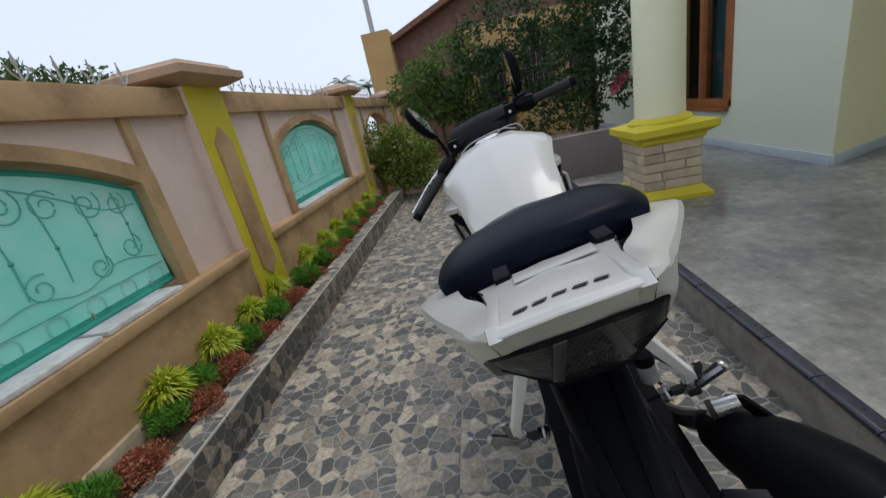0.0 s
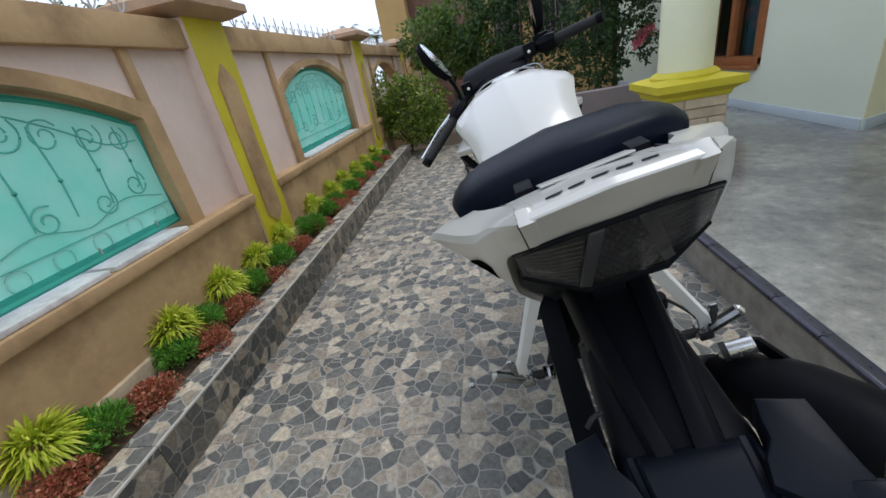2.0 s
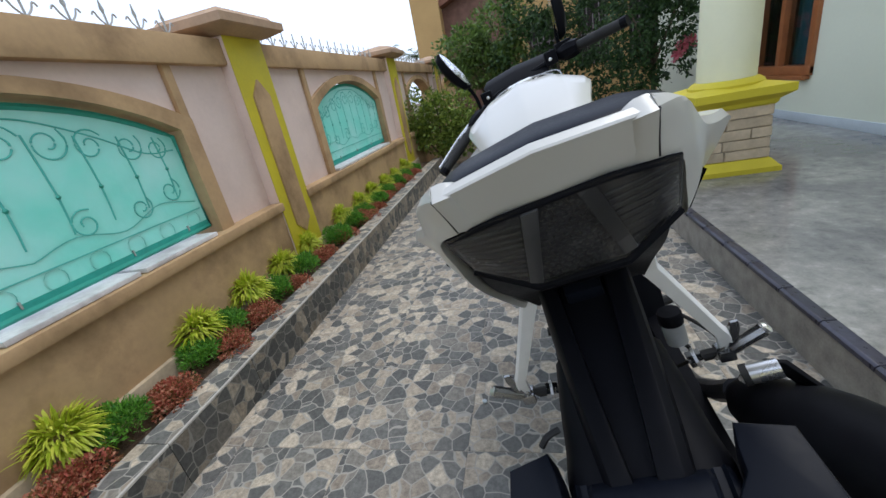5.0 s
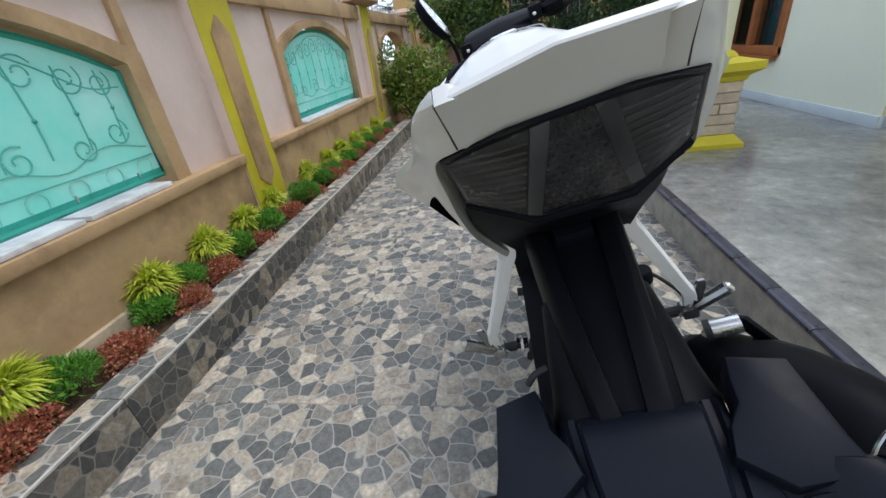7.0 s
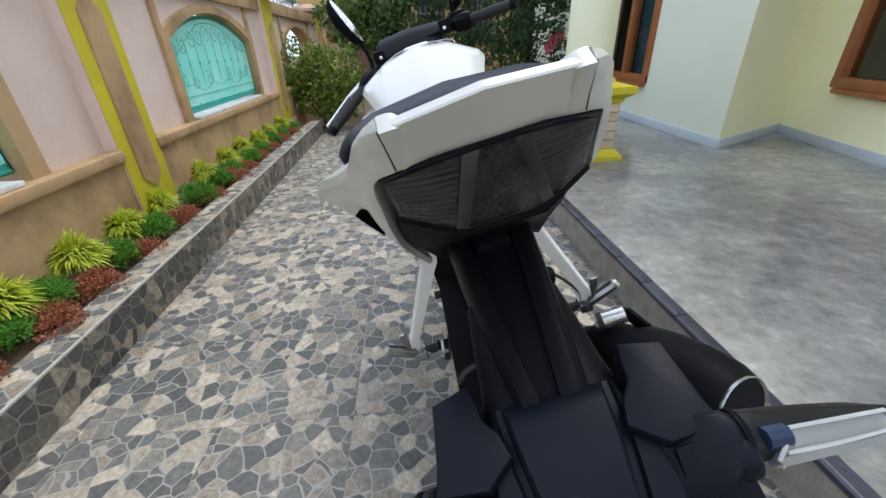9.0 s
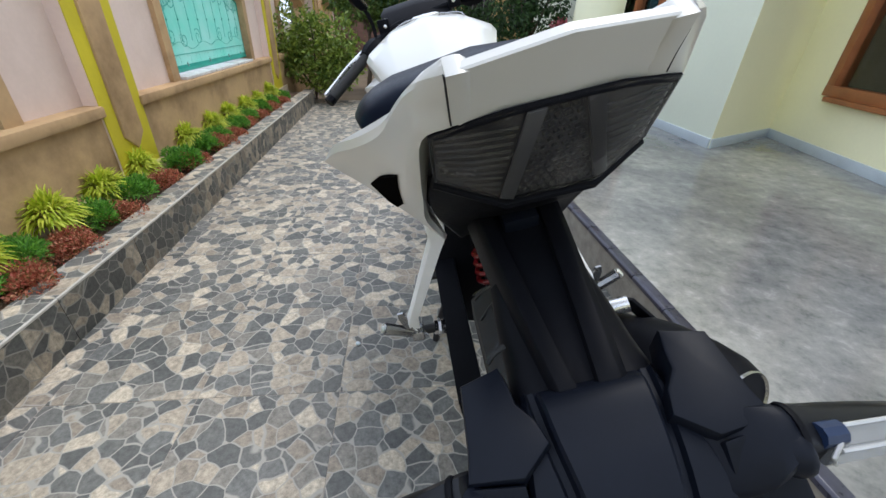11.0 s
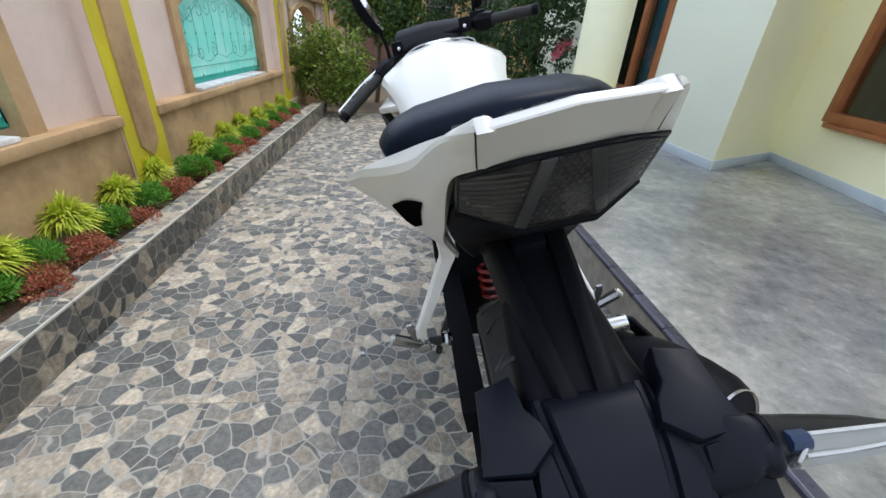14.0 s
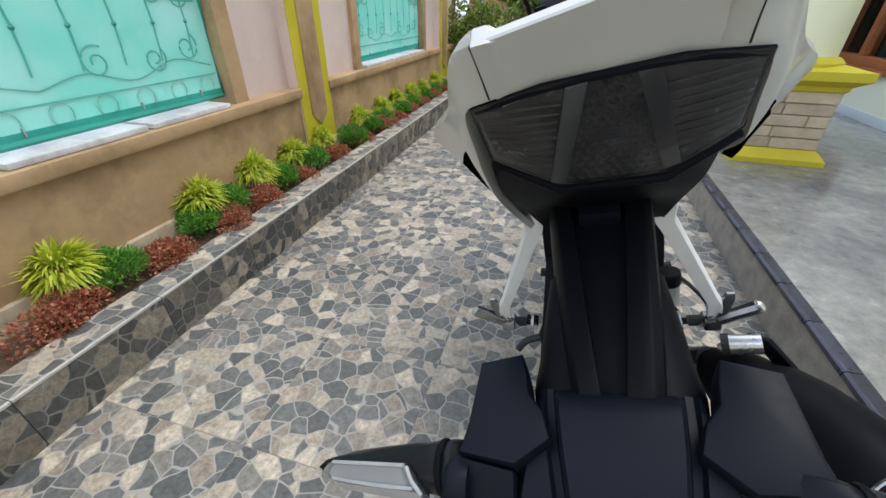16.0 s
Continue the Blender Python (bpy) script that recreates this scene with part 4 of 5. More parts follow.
    ring += [Vector((CU + h, y + 0.02, w0 - 0.016)), Vector((CU - h, y + 0.02, w0 - 0.016))]
    rings.append(ring)
tail = part("tail_cover", loft(rings), "white_panel", bike, "white tail cover", angle=20)


def on_cover(u, y):
    f = min(1, abs(u) / 0.047)
    row = y + 0.005 * (1 - f)
    return (CU + u, y, 0.9903 - (row + 0.73) * 0.281 - 0.0043 * f + 0.0003)


# dark slanted bars where the maker's letters stand
for k in range(5):
    u = -0.0335 + 0.0140 * k
    y0, y1 = -0.7475 + 0.0004 * k, -0.7425 + 0.0004 * k
    part("badge_bar", solid([on_cover(u, y0), on_cover(u + 0.0090, y0), on_cover(u + 0.0110, y1), on_cover(u + 0.002, y1)], 0.0010), "badge_black", tail, "black badge bar")

for s in (-1, 1):
    # soft raised lip along the edge of the cover
    path = [(-0.7455, 0.9643, 0), (-0.752, 0.9735, 0), (-0.760, 0.9833, 0), (-0.7655, 0.9893, 0), (-0.7580, 0.9938, 0), (-0.745, 0.9907, 0), (-0.73, 0.9863, 0.001), (-0.68, 0.9722, 0.005), (-0.62, 0.9543, 0.017)]
    rings = []
    for k, (y, w, du) in enumerate(path):
        q, p = path[min(k + 1, 8)], path[max(k - 1, 0)]
        n = Vector((0, -(q[1] - p[1]), q[0] - p[0])).normalized()
        rise = (0.0002, 0.0007, 0.0014, 0.0022, 0.0026, 0.0024, 0.0018, 0.0008, -0.002)[k]
        c = Vector((CU + s * (0.0488 + du), y, w))
        rings.append([c + Vector((s * g, 0, 0)) + n * v for g, v in ((-0.0085, -0.004), (-0.0062, rise * 0.2), (-0.0042, rise * 0.75), (-0.0020, rise), (0.0030, rise), (0.0041, rise * 0.8), (0.0044, -0.006))])
    part("cover_lip", loft(rings), "white_panel", tail, angle=40)
    part("seam_line", tube([(CU + s * (0.0534 + du), y - 0.0003, w + 0.0004) for y, w, du in path], 0.0006, 6, steps=1), "badge_black", tail)
    # side wing, from the light to its forward tip
    rows = [((0.0531, -0.7600, 0.9952), (0.0531, -0.7662, 0.9900), (0.0531, -0.7535, 0.9755), (0.0531, -0.7455, 0.9640)),
            ((0.0531, -0.7580, 0.9956), (0.0695, -0.7480, 0.9865), (0.0700, -0.7425, 0.9740), (0.0695, -0.7370, 0.9585)),
            ((0.0542, -0.7300, 0.9878), (0.0815, -0.7190, 0.9760), (0.0815, -0.7160, 0.9500), (0.0760, -0.7080, 0.9300)),
            ((0.0600, -0.68, 0.9735), (0.0985, -0.68, 0.9580), (0.0920, -0.68, 0.9270), (0.0800, -0.68, 0.9000)),
            ((0.0860, -0.62, 0.9560), (0.1285, -0.62, 0.9400), (0.1090, -0.62, 0.9065), (0.0845, -0.625, 0.8560)),
            ((0.1060, -0.55, 0.9360), (0.1626, -0.55, 0.9240), (0.1375, -0.55, 0.882), (0.0740, -0.558, 0.796)),
            ((0.1190, -0.49, 0.920), (0.1880, -0.49, 0.905), (0.1600, -0.49, 0.864), (0.0980, -0.49, 0.795)),
            ((0.1247, -0.44, 0.908), (0.2050, -0.442, 0.888), (0.1830, -0.44, 0.860), (0.1140, -0.44, 0.799)),
            ((0.1266, -0.40, 0.898), (0.1758, -0.395, 0.880), (0.1625, -0.395, 0.857), (0.1229, -0.395, 0.805)),
            ((0.1266, -0.35, 0.885), (0.1446, -0.345, 0.870), (0.1418, -0.345, 0.852), (0.1257, -0.345, 0.810))]
    rings = []
    points = [[Vector(p) for p in r] for r in rows]
    for a, c, d, e in spline_rings(points[:7], 4) + points[7:]:
        if s > 0:
            t = min(1, max(0, (e.y + 0.685) / 0.07))
            e, d = e + Vector((-0.005 - 0.006 * t, 0, 0.024 * t)), d + Vector((-0.002 * (1 - t), 0, 0.004 * t))
        line = [a, a.lerp(c, 0.5) + Vector((0, 0, 0.0012)), a.lerp(c, 0.86), c.lerp(d, 0.16), c.lerp(d, 0.84), d.lerp(e, 0.12), d.lerp(e, 0.4) + Vector((0.001, 0, 0)), d.lerp(e, 0.75) + Vector((0.001, 0, 0)), e]
        inner = [e + Vector((-0.003, 0.010, 0)), a + Vector((0.001, 0.012, -0.02))]
        rings.append([Vector((CU + s * p.x, p.y, p.z)) for p in line + inner])
    wing = part("tail_wing", loft(rings), "white_panel", bike, "white tail side panel", angle=28)
    vent = []
    for y, f in ((-0.672, 0.09), (-0.605, 0.0), (-0.558, 0.04), (-0.523, 0.36), (-0.531, 0.47), (-0.590, 0.46), (-0.640, 0.28)):
        for lo, hi in zip(rows[3:], rows[4:]):
            if lo[2][1] <= y <= hi[2][1]:
                t = (y - lo[2][1]) / (hi[2][1] - lo[2][1])
                d, e = Vector(lo[2]).lerp(Vector(hi[2]), t), Vector(lo[3]).lerp(Vector(hi[3]), t)
                p = d.lerp(e, f)
                vent.append(Vector((CU + s * (p.x + (0.0025 if s < 0 else -0.001)), p.y, p.z - 0.001)))
    # no opening is cut: a black plate paints the dark inside the vent
    part("vent", solid(vent, 0, 0.001, vec=(-s * 0.012, 0.002, 0.008)), "vent_hole_dark", wing, "black plate painted as the dark hollow of the vent")

# tail light
hexagon = [(-0.0685, 0.9605), (-0.030, 0.9665), (0.028, 0.9665), (0.0615, 0.9605), (0.0645, 0.9195), (0.027, 0.9045), (-0.029, 0.9045), (-0.0712, 0.9215)]


def on_light(u, w, out=0.0):
    """A point on the sloping face of the light."""
    wrap = max(0, (abs(u) - 0.028) / 0.04) ** 2 * max(0, 0.965 - w) / 0.042
    return Vector((u, -0.735 - out - 0.012 * (1 - (u / 0.08) ** 2) + (0.962 - w) * 0.55 + 0.016 * wrap, w))


def on_face(f, out):
    """The light's outline drawn in towards its middle by f."""
    return [on_light(u * f, 0.936 + (w - 0.936) * f, out) for u, w in hexagon]


light = part("tail_light", loft([on_face(0.98, -0.03)] + [on_face(f, 0.0) for f in (1.0, 0.8, 0.6, 0.4, 0.2, 0.01)]), "lamp_dark", bike, "smoked clear tail light")
rim = [on_light(u * 0.985, w, 0.0035) for u, w in hexagon]
part("rim", tube(rim + [rim[0], rim[1]], 0.0012, 6, steps=1), "black_plastic", light)
part("upper_band", tube([on_light(u * 0.955, w - 0.0018, 0.0035) for u, w in hexagon[:4]], 0.0017, 8, steps=4, flat=1.0), "black_plastic", light)
part("lower_edge", tube([on_light(u, w - 0.005, 0.002) for u, w in (hexagon[7], hexagon[6], hexagon[5], hexagon[4])], 0.0036, 8, steps=1), "black_plastic", light)
for s in (-1, 1):
    b = None
    for k in range(11):
        w = 0.956 - 0.0046 * k
        f = (0.966 - w) / 0.055
        u0 = s * (0.020 + 0.014 * f)
        u1 = s * ((0.066 if s < 0 else 0.0605) - max(0, 0.925 - w) * 2.2)
        if abs(u1 - u0) > 0.006:
            b = tube([on_light(u0, w - 0.001, 0.0012), on_light((u0 + u1) / 2, w, 0.0018), on_light(u1, w + 0.001, 0.0012)], 0.00085, 5, bm=b, steps=1)
    part("reflector_ribs", b, "lamp_rib", light)
    strip = ((s * 0.010, 0.9645), (s * 0.0195, 0.964), (s * 0.0335, 0.909), (s * 0.0255, 0.9065))
    part("divider", solid([on_light(u, w, 0.0045) for u, w in strip], 0.002, 0.0006), "lamp_grey", light, "grey divider strip")
b = None
for i in range(12):
    for j in range(13):
        u = -0.034 + 0.0058 * i + (0.0029 if j % 2 else 0)
        w = 0.961 - 0.0044 * j
        f = (0.966 - w) / 0.058
        if abs(u) < 0.009 + 0.016 * f and w > 0.907:
            c = bmesh.new()
            bmesh.ops.create_icosphere(c, subdivisions=1, radius=0.0030, matrix=Matrix.Translation(on_light(u, w, -0.0021)))
            b = join(b, c)
part("reflector_cells", b, "lamp_cell", light)
pane = part("lens", loft([on_face(f, 0.0052) for f in (1.0, 0.8, 0.6, 0.4, 0.2, 0.01)], cap=False), "smoke_lens", light, "clear smoked lens")
pane.visible_shadow = False
# black housing under the light
part("light_housing", loft(spline_rings([[Vector((p.x * (0.84 if p.x > 0.05 else 1), p.y, p.z)) for p in ring_mirror(r)] for r in (
    [(0, -0.712, 0.9045), (0.030, -0.708, 0.9055), (0.0715, -0.692, 0.9225), (0.076, -0.655, 0.91), (0.045, -0.62, 0.88), (0, -0.62, 0.88)],
    [(0, -0.697, 0.889), (0.030, -0.692, 0.890), (0.078, -0.668, 0.898), (0.080, -0.640, 0.888), (0.05, -0.61, 0.865), (0, -0.61, 0.865)],
    [(0, -0.668, 0.868), (0.030, -0.662, 0.867), (0.077, -0.638, 0.866), (0.079, -0.615, 0.858), (0.045, -0.60, 0.85), (0, -0.60, 0.85)],
    [(0, -0.635, 0.850), (0.030, -0.628, 0.848), (0.068, -0.604, 0.834), (0.071, -0.585, 0.826), (0.04, -0.58, 0.828), (0, -0.58, 0.830)],
    [(0, -0.605, 0.832), (0.028, -0.598, 0.828), (0.058, -0.580, 0.806), (0.060, -0.566, 0.800), (0.04, -0.56, 0.802), (0, -0.56, 0.806)])], 3)), "black_plastic", bike)

# seat
rows = [(-0.035, 0.062, 0.860, 0.018), (-0.06, 0.080, 0.864, 0.030), (-0.12, 0.096, 0.866, 0.034), (-0.22, 0.106, 0.872, 0.036), (-0.355, 0.112, 0.885, 0.034), (-0.380, 0.116, 0.912, 0.036), (-0.388, 0.1185, 0.9440, 0.040), (-0.400, 0.121, 0.9545, 0.042),
        (-0.425, 0.127, 0.9625, 0.042), (-0.455, 0.133, 0.9690, 0.042), (-0.485, 0.138, 0.9710, 0.043), (-0.52, 0.138, 0.9695, 0.044), (-0.543, 0.134, 0.9665, 0.044), (-0.5560, 0.129, 0.9620, 0.041), (-0.5640, 0.121, 0.9530, 0.032), (-0.5675, 0.112, 0.9430, 0.020)]
rings = []
for y, h, top_w, th in rows:
    bow = 0.25 * max(0, -0.47 - y)
    crown = 0.021 * min(1, max(0.2, (-y - 0.1) / 0.2))
    half = [(0, y, top_w + 0.002)]
    for k in range(1, 12):
        t = math.pi * (0.5 - k / 12)
        u = abs(math.cos(t)) ** 0.30
        half.append((h * u * (0.95 if t < -0.6 else 1), y + bow * u * u, top_w - th * 0.5 + th * 0.5 * math.copysign(abs(math.sin(t)) ** (0.42 if t > 0 else 0.7), t) - crown * u ** 3.2 * (1 if t > 0 else 0.45)))
    half.append((0, y, top_w - th))
    rings.append(ring_mirror(half))
seat = part("seat", loft(spline_rings(rings, 4)), "seat_vinyl", bike, "black vinyl seat", angle=60)
part("seat_base", loft([ring_mirror([(0, y, w + 0.012), (h * 0.8, y, w + 0.01), (h * 0.8, y, w - 0.012), (0, y, w - 0.012)]) for y, h, w in ((-0.10, 0.08, 0.858), (-0.3, 0.13, 0.868), (-0.5, 0.12, 0.918))]), "black_plastic", seat)
part("piping", tube([(0.1180 * f, -0.390, 0.9480 - 0.0210 * abs(f) ** 2.4) for f in (-1, -0.85, -0.6, -0.3, 0, 0.3, 0.6, 0.85, 1)], 0.0018, 6, steps=3), "seat_vinyl", seat)
for s in (-1, 1):
    part("rubber_stop", box(0.007 + s * 0.055 - 0.009, 0.007 + s * 0.055 + 0.009, -0.604 + s * 0.002, -0.575, 0.925, 0.9545 - s * 0.0010, 0.002), "black_plastic", seat)
    part("seat_rail", tube([(s * 0.10, -0.20, 0.85), (s * 0.112, -0.40, 0.880), (s * 0.095, -0.545, 0.925)], 0.007, 6), "alloy", bike)

part("ledge_plate", solid([(-0.036, -0.612, 0.9575), (0.046, -0.612, 0.9575), (0.043, -0.654, 0.9690), (-0.034, -0.654, 0.9690)], 0.0018, 0.0006), "white_panel", tail)

# fuel tank
TU = -0.006
rows = [(-0.115, 0.080, 0.112, 0.868, 0.830, 0.112), (-0.05, 0.090, 0.124, 0.905, 0.840, 0.124), (0.03, 0.097, 0.136, 0.940, 0.86, 0.134), (0.11, 0.102, 0.155, 0.966, 0.872, 0.140),
        (0.18, 0.097, 0.170, 0.986, 0.87, 0.142), (0.26, 0.088, 0.166, 0.993, 0.86, 0.135), (0.33, 0.078, 0.146, 0.990, 0.85, 0.115), (0.375, 0.06, 0.11, 0.970, 0.85, 0.10), (0.39, 0.04, 0.07, 0.940, 0.85, 0.07)]
rings = []
for y, h1, h2, w1, w2, h3 in rows:
    ridge = 0.006 * min(1, max(0, (y + 0.1) / 0.25))
    half = [(0, y, w1 + 0.010 + ridge), (h1 * 0.10, y, w1 + 0.0095 + ridge * 0.8), (h1 * 0.5, y, w1 + 0.006), (h1 * 0.95, y, w1 + 0.001), (h1 * 1.06, y, w1 - 0.003), (h2 * 0.94, y, w1 * 0.68 + w2 * 0.32 + 0.004), (h2, y, w1 * 0.60 + w2 * 0.40), (h2 * 0.99, y, w1 * 0.50 + w2 * 0.50), (h3, y, w2 - 0.02), (h3 * 0.85, y, w2 - 0.10), (0, y, w2 - 0.11)]
    rings.append([p + Vector((TU, 0, 0)) for p in ring_mirror(half)])
tank = part("fuel_tank", loft(spline_rings(rings, 3)), "white_panel", bike, "white fuel tank", angle=18)
part("tank_cap", lathe([(0.036, 0.0), (0.038, 0.006), (0.030, 0.010), (0.0005, 0.011)], 24), "alloy", tank, m=pose(0, 0.27, 1.000))
part("tank_loop", tube([(0.03, 0.395, 0.99), (0.07, 0.43, 0.998), (0.115, 0.41, 0.99), (0.12, 0.35, 0.972)], 0.0028, 6), "cast_metal", tank)
part("tank_rim", tube([(-0.10, 0.375, 0.985), (-0.05, 0.395, 1.002), (0.05, 0.395, 1.002), (0.10, 0.375, 0.985)], 0.0030, 6), "cast_metal", tank)
for s in (-1, 1):
    # shroud with black insert
    def at(u, y, w):
        return Vector((-0.017 + s * u, y, w))

    sh = part("shroud", solid([at(0.125, 0.04, 0.898), at(0.145, 0.20, 0.905), at(0.165, 0.34, 0.884), at(0.200, 0.32, 0.858), at(0.187, 0.20, 0.878), at(0.172, 0.09, 0.894)], 0, 0.004, vec=(-s * 0.004, 0, -0.016)), "white_side", bike, "white radiator shroud")
    part("shroud_insert", solid([at(0.168, 0.09, 0.880), at(0.184, 0.20, 0.864), at(0.197, 0.32, 0.844), at(0.190, 0.32, 0.812), at(0.176, 0.20, 0.822), at(0.142, 0.08, 0.832)], 0, 0.003, vec=(-s * 0.02, 0, 0)), "black_plastic", sh, "black shroud insert")
    part("shroud_blade", solid([at(0.182, 0.14, 0.834), at(0.191, 0.24, 0.818), at(0.194, 0.36, 0.800), at(0.180, 0.34, 0.700), at(0.182, 0.18, 0.728)], 0, 0.003, vec=(-s * 0.010, 0, 0)), "white_side", sh)
    part("shroud_backing", solid([at(0.125, 0.06, 0.835), at(0.165, 0.20, 0.822), at(0.170, 0.34, 0.805), at(0.160, 0.33, 0.70), at(0.125, 0.10, 0.70)], 0, 0.003, vec=(-s * 0.012, 0, 0)), "black_plastic", sh)
    part("side_cover", solid([(s * 0.128, -0.10, 0.845), (s * 0.132, -0.36, 0.86), (s * 0.126, -0.42, 0.80), (s * 0.126, -0.22, 0.66), (s * 0.128, -0.08, 0.70)], -0.012 * s, 0.004), "black_plastic", bike)

# handlebar, turned a little to the left
bar = part("handlebar", tube([(-0.215, 0.54, 0.925), (-0.12, 0.60, 0.985), (-0.03, 0.63, 1.005), (0.07, 0.635, 1.015), (0.15, 0.62, 1.022), (0.225, 0.58, 1.027)], 0.011, 8), "black_plastic", bike, "black handlebar")
for s, r0, r1 in ((-1, (-0.205, 0.548, 0.932), (-0.342, 0.446, 0.846)), (1, (0.215, 0.582, 1.027), (0.338, 0.500, 1.028))):
    a, c = Vector(r0), Vector(r1)
    g = part("grip", tube([a, a.lerp(c, 0.5), c], [0.0165, 0.0175, 0.0165], 12, steps=3), "rubber", bar, "black rubber grip")
    part("bar_end", tube([c, c + (c - a).normalized() * 0.02], 0.017, 10, steps=1), "black_plastic", g)
    d = (c - a).normalized()
    part("switch_housing", tube([a - d * 0.075, a - d * 0.05, a - d * 0.02, a + d * 0.004], [0.018, 0.028, 0.030, 0.024], 8, steps=2), "black_plastic", bar)
    fwd = Vector((0, 0.055, 0.0)) if s > 0 else Vector((-0.040, 0.030, 0.004))
    part("lever", tube([a - d * 0.03 + fwd * 0.7, a + d * 0.04 + fwd, a + d * 0.12 + fwd * 0.95, a + d * 0.18 + fwd * 0.85], [0.008, 0.006, 0.006, 0.008], 7), "alloy", bar, "silver hand lever")
    part("lever_perch", tube([a - d * 0.035, a - d * 0.03 + fwd * 0.7], 0.012, 7, steps=1), "black_plastic", bar)
part("master_cylinder", box(0.150, 0.205, 0.615, 0.66, 1.03, 1.065, 0.006), "black_plastic", bar)
part("cable", tube([(-0.19, 0.60, 0.94), (-0.15, 0.72, 0.98), (-0.06, 0.74, 0.93), (-0.03, 0.60, 0.85)], 0.004, 6), "rubber", bar)
part("cable", tube([(0.20, 0.63, 1.03), (0.16, 0.74, 1.02), (0.06, 0.74, 0.95), (0.03, 0.60, 0.86)], 0.004, 6), "rubber", bar)
for s, base, head in ((-1, (-0.160, 0.585, 0.965), (-0.196, 0.565, 1.135)), (1, (0.175, 0.62, 1.03), (0.182, 0.61, 1.150))):
    base, head = Vector(base), Vector(head)
    mi = part("mirror_stem", tube([base, base.lerp(head, 0.4) + Vector((s * -0.012, 0.01, 0)), head], 0.0065, 7), "black_plastic", bike)
    tilt = Matrix.Translation(head) @ Matrix.Rotation(radians(-10 if s < 0 else 4), 4, "Y") @ Matrix.Rotation(radians(77 if s < 0 else -86), 4, "Z") @ Matrix.Rotation(radians(-12 if s < 0 else 0), 4, "X")
    shell = loft([[Vector((0.036 * k * math.cos(t), d, 0.080 * k * math.sin(t) + 0.012 * math.cos(t) * s)) for t in (2 * math.pi * j / 20 for j in range(20))] for k, d in ((0.97, -0.008), (1.0, 0.0), (0.9, 0.016), (0.55, 0.028), (0.1, 0.031))])
    part("mirror_shell", turn_bm(shell, tilt), "black_plastic", mi)
    face = loft([[Vector((0.032 * k * math.cos(t), -0.0095, 0.075 * k * math.sin(t) + 0.012 * math.cos(t) * s)) for t in (2 * math.pi * j / 20 for j in range(20))] for k in (1.0, 0.02)])
    part("mirror_glass", turn_bm(face, tilt), "mirror_glass", mi, "mirror glass")
for s in (-1, 1):
    part("switch_block", box(s * 0.125 - 0.02, s * 0.125 + 0.02, 0.585, 0.625, 0.995 + s * 0.012, 1.04 + s * 0.014, 0.006), "black_plastic", bar, "black switch block")
    part("bolt", lathe([(0.006, 0), (0.006, 0.004), (0.003, 0.005)], 8), "alloy", bar, m=pose(s * 0.12, 0.583, 1.015 + s * 0.012, 90, 0, 0))
part("top_clamp", box(-0.08, 0.09, 0.60, 0.665, 0.955, 0.99, 0.01), "dark_metal", bike)
part("instrument_panel", loft([ring_mirror([(0, y, w + 0.03), (h, y, w + 0.022), (h * 0.9, y, w - 0.03), (0, y, w - 0.04)]) for y, h, w in ((0.60, 0.10, 0.965), (0.65, 0.130, 1.015), (0.74, 0.115, 1.035), (0.79, 0.05, 1.01))]), "black_plastic", bike, "black instrument cowl")
part("headlight", loft([ring_mirror([(0, y, w + a), (h, y, w + a * 0.6), (h * 1.1, y, w), (h * 0.7, y, w - a * 0.9), (0, y, w - a)]) for y, h, w, a in ((0.68, 0.11, 0.90, 0.08), (0.78, 0.10, 0.89, 0.08), (0.84, 0.07, 0.88, 0.06), (0.86, 0.03, 0.87, 0.03))]), "black_plastic", bike)


def wheel(y, w, r, half, name, lock=0.0):
    m = Matrix.Translation((0, y, w)) @ Matrix.Rotation(lock, 4, "Z") @ Matrix.Rotation(math.pi / 2, 4, "Y")
    prof = [(r - 0.075, half * 0.75), (r - 0.05, half * 0.98), (r - 0.022, half * 0.93), (r - 0.006, half * 0.6), (r, 0), (r - 0.006, -half * 0.6), (r - 0.022, -half * 0.93), (r - 0.05, -half * 0.98), (r - 0.075, -half * 0.75), (r - 0.075, half * 0.75)]
    wh = part(name, lathe([(0.02, -0.07), (0.035, -0.06), (0.035, 0.06), (0.02, 0.07)], 16), "dark_metal", bike, m=m)
    ty = part("tyre", lathe(prof, 64, closed=False), "rubber", wh, "worn black tyre")
    part("rim", lathe([(r - 0.078, -half * 0.72), (r - 0.092, -half * 0.6), (r - 0.095, 0), (r - 0.092, half * 0.6), (r - 0.078, half * 0.72)], 48, closed=False), "dark_metal", wh)
    for k in range(6):
        a = k * math.pi / 3
        part("spoke", tube([(0.03 * math.cos(a), 0.03 * math.sin(a), 0.02), ((r - 0.09) * math.cos(a + 0.15), (r - 0.09) * math.sin(a + 0.15), 0)], [0.013, 0.011], 6, steps=1), "dark_metal", wh)
    b = None
    for k in range(44):
        a = 2 * math.pi * k / 44
        sgn = 1 if k % 2 else -1
        pts = []
        for q in range(4):
            f = q / 3
            z = sgn * half * (0.12 + 0.72 * f)
            rr = r + 0.0008 - 0.021 * (abs(z) / half) ** 2.2
            aa = a + 0.16 * f
            pts.append((rr * math.cos(aa), rr * math.sin(aa), z))
        b = tube(pts, 0.0022, 4, bm=b, steps=1)
    part("tread_groove", b, "badge_black", ty)
    part("disc", lathe([(0.075, s * half * 0.0 + 0.052), (0.115, 0.052), (0.115, 0.056), (0.075, 0.056)], 36), "alloy", wh)
    return wh


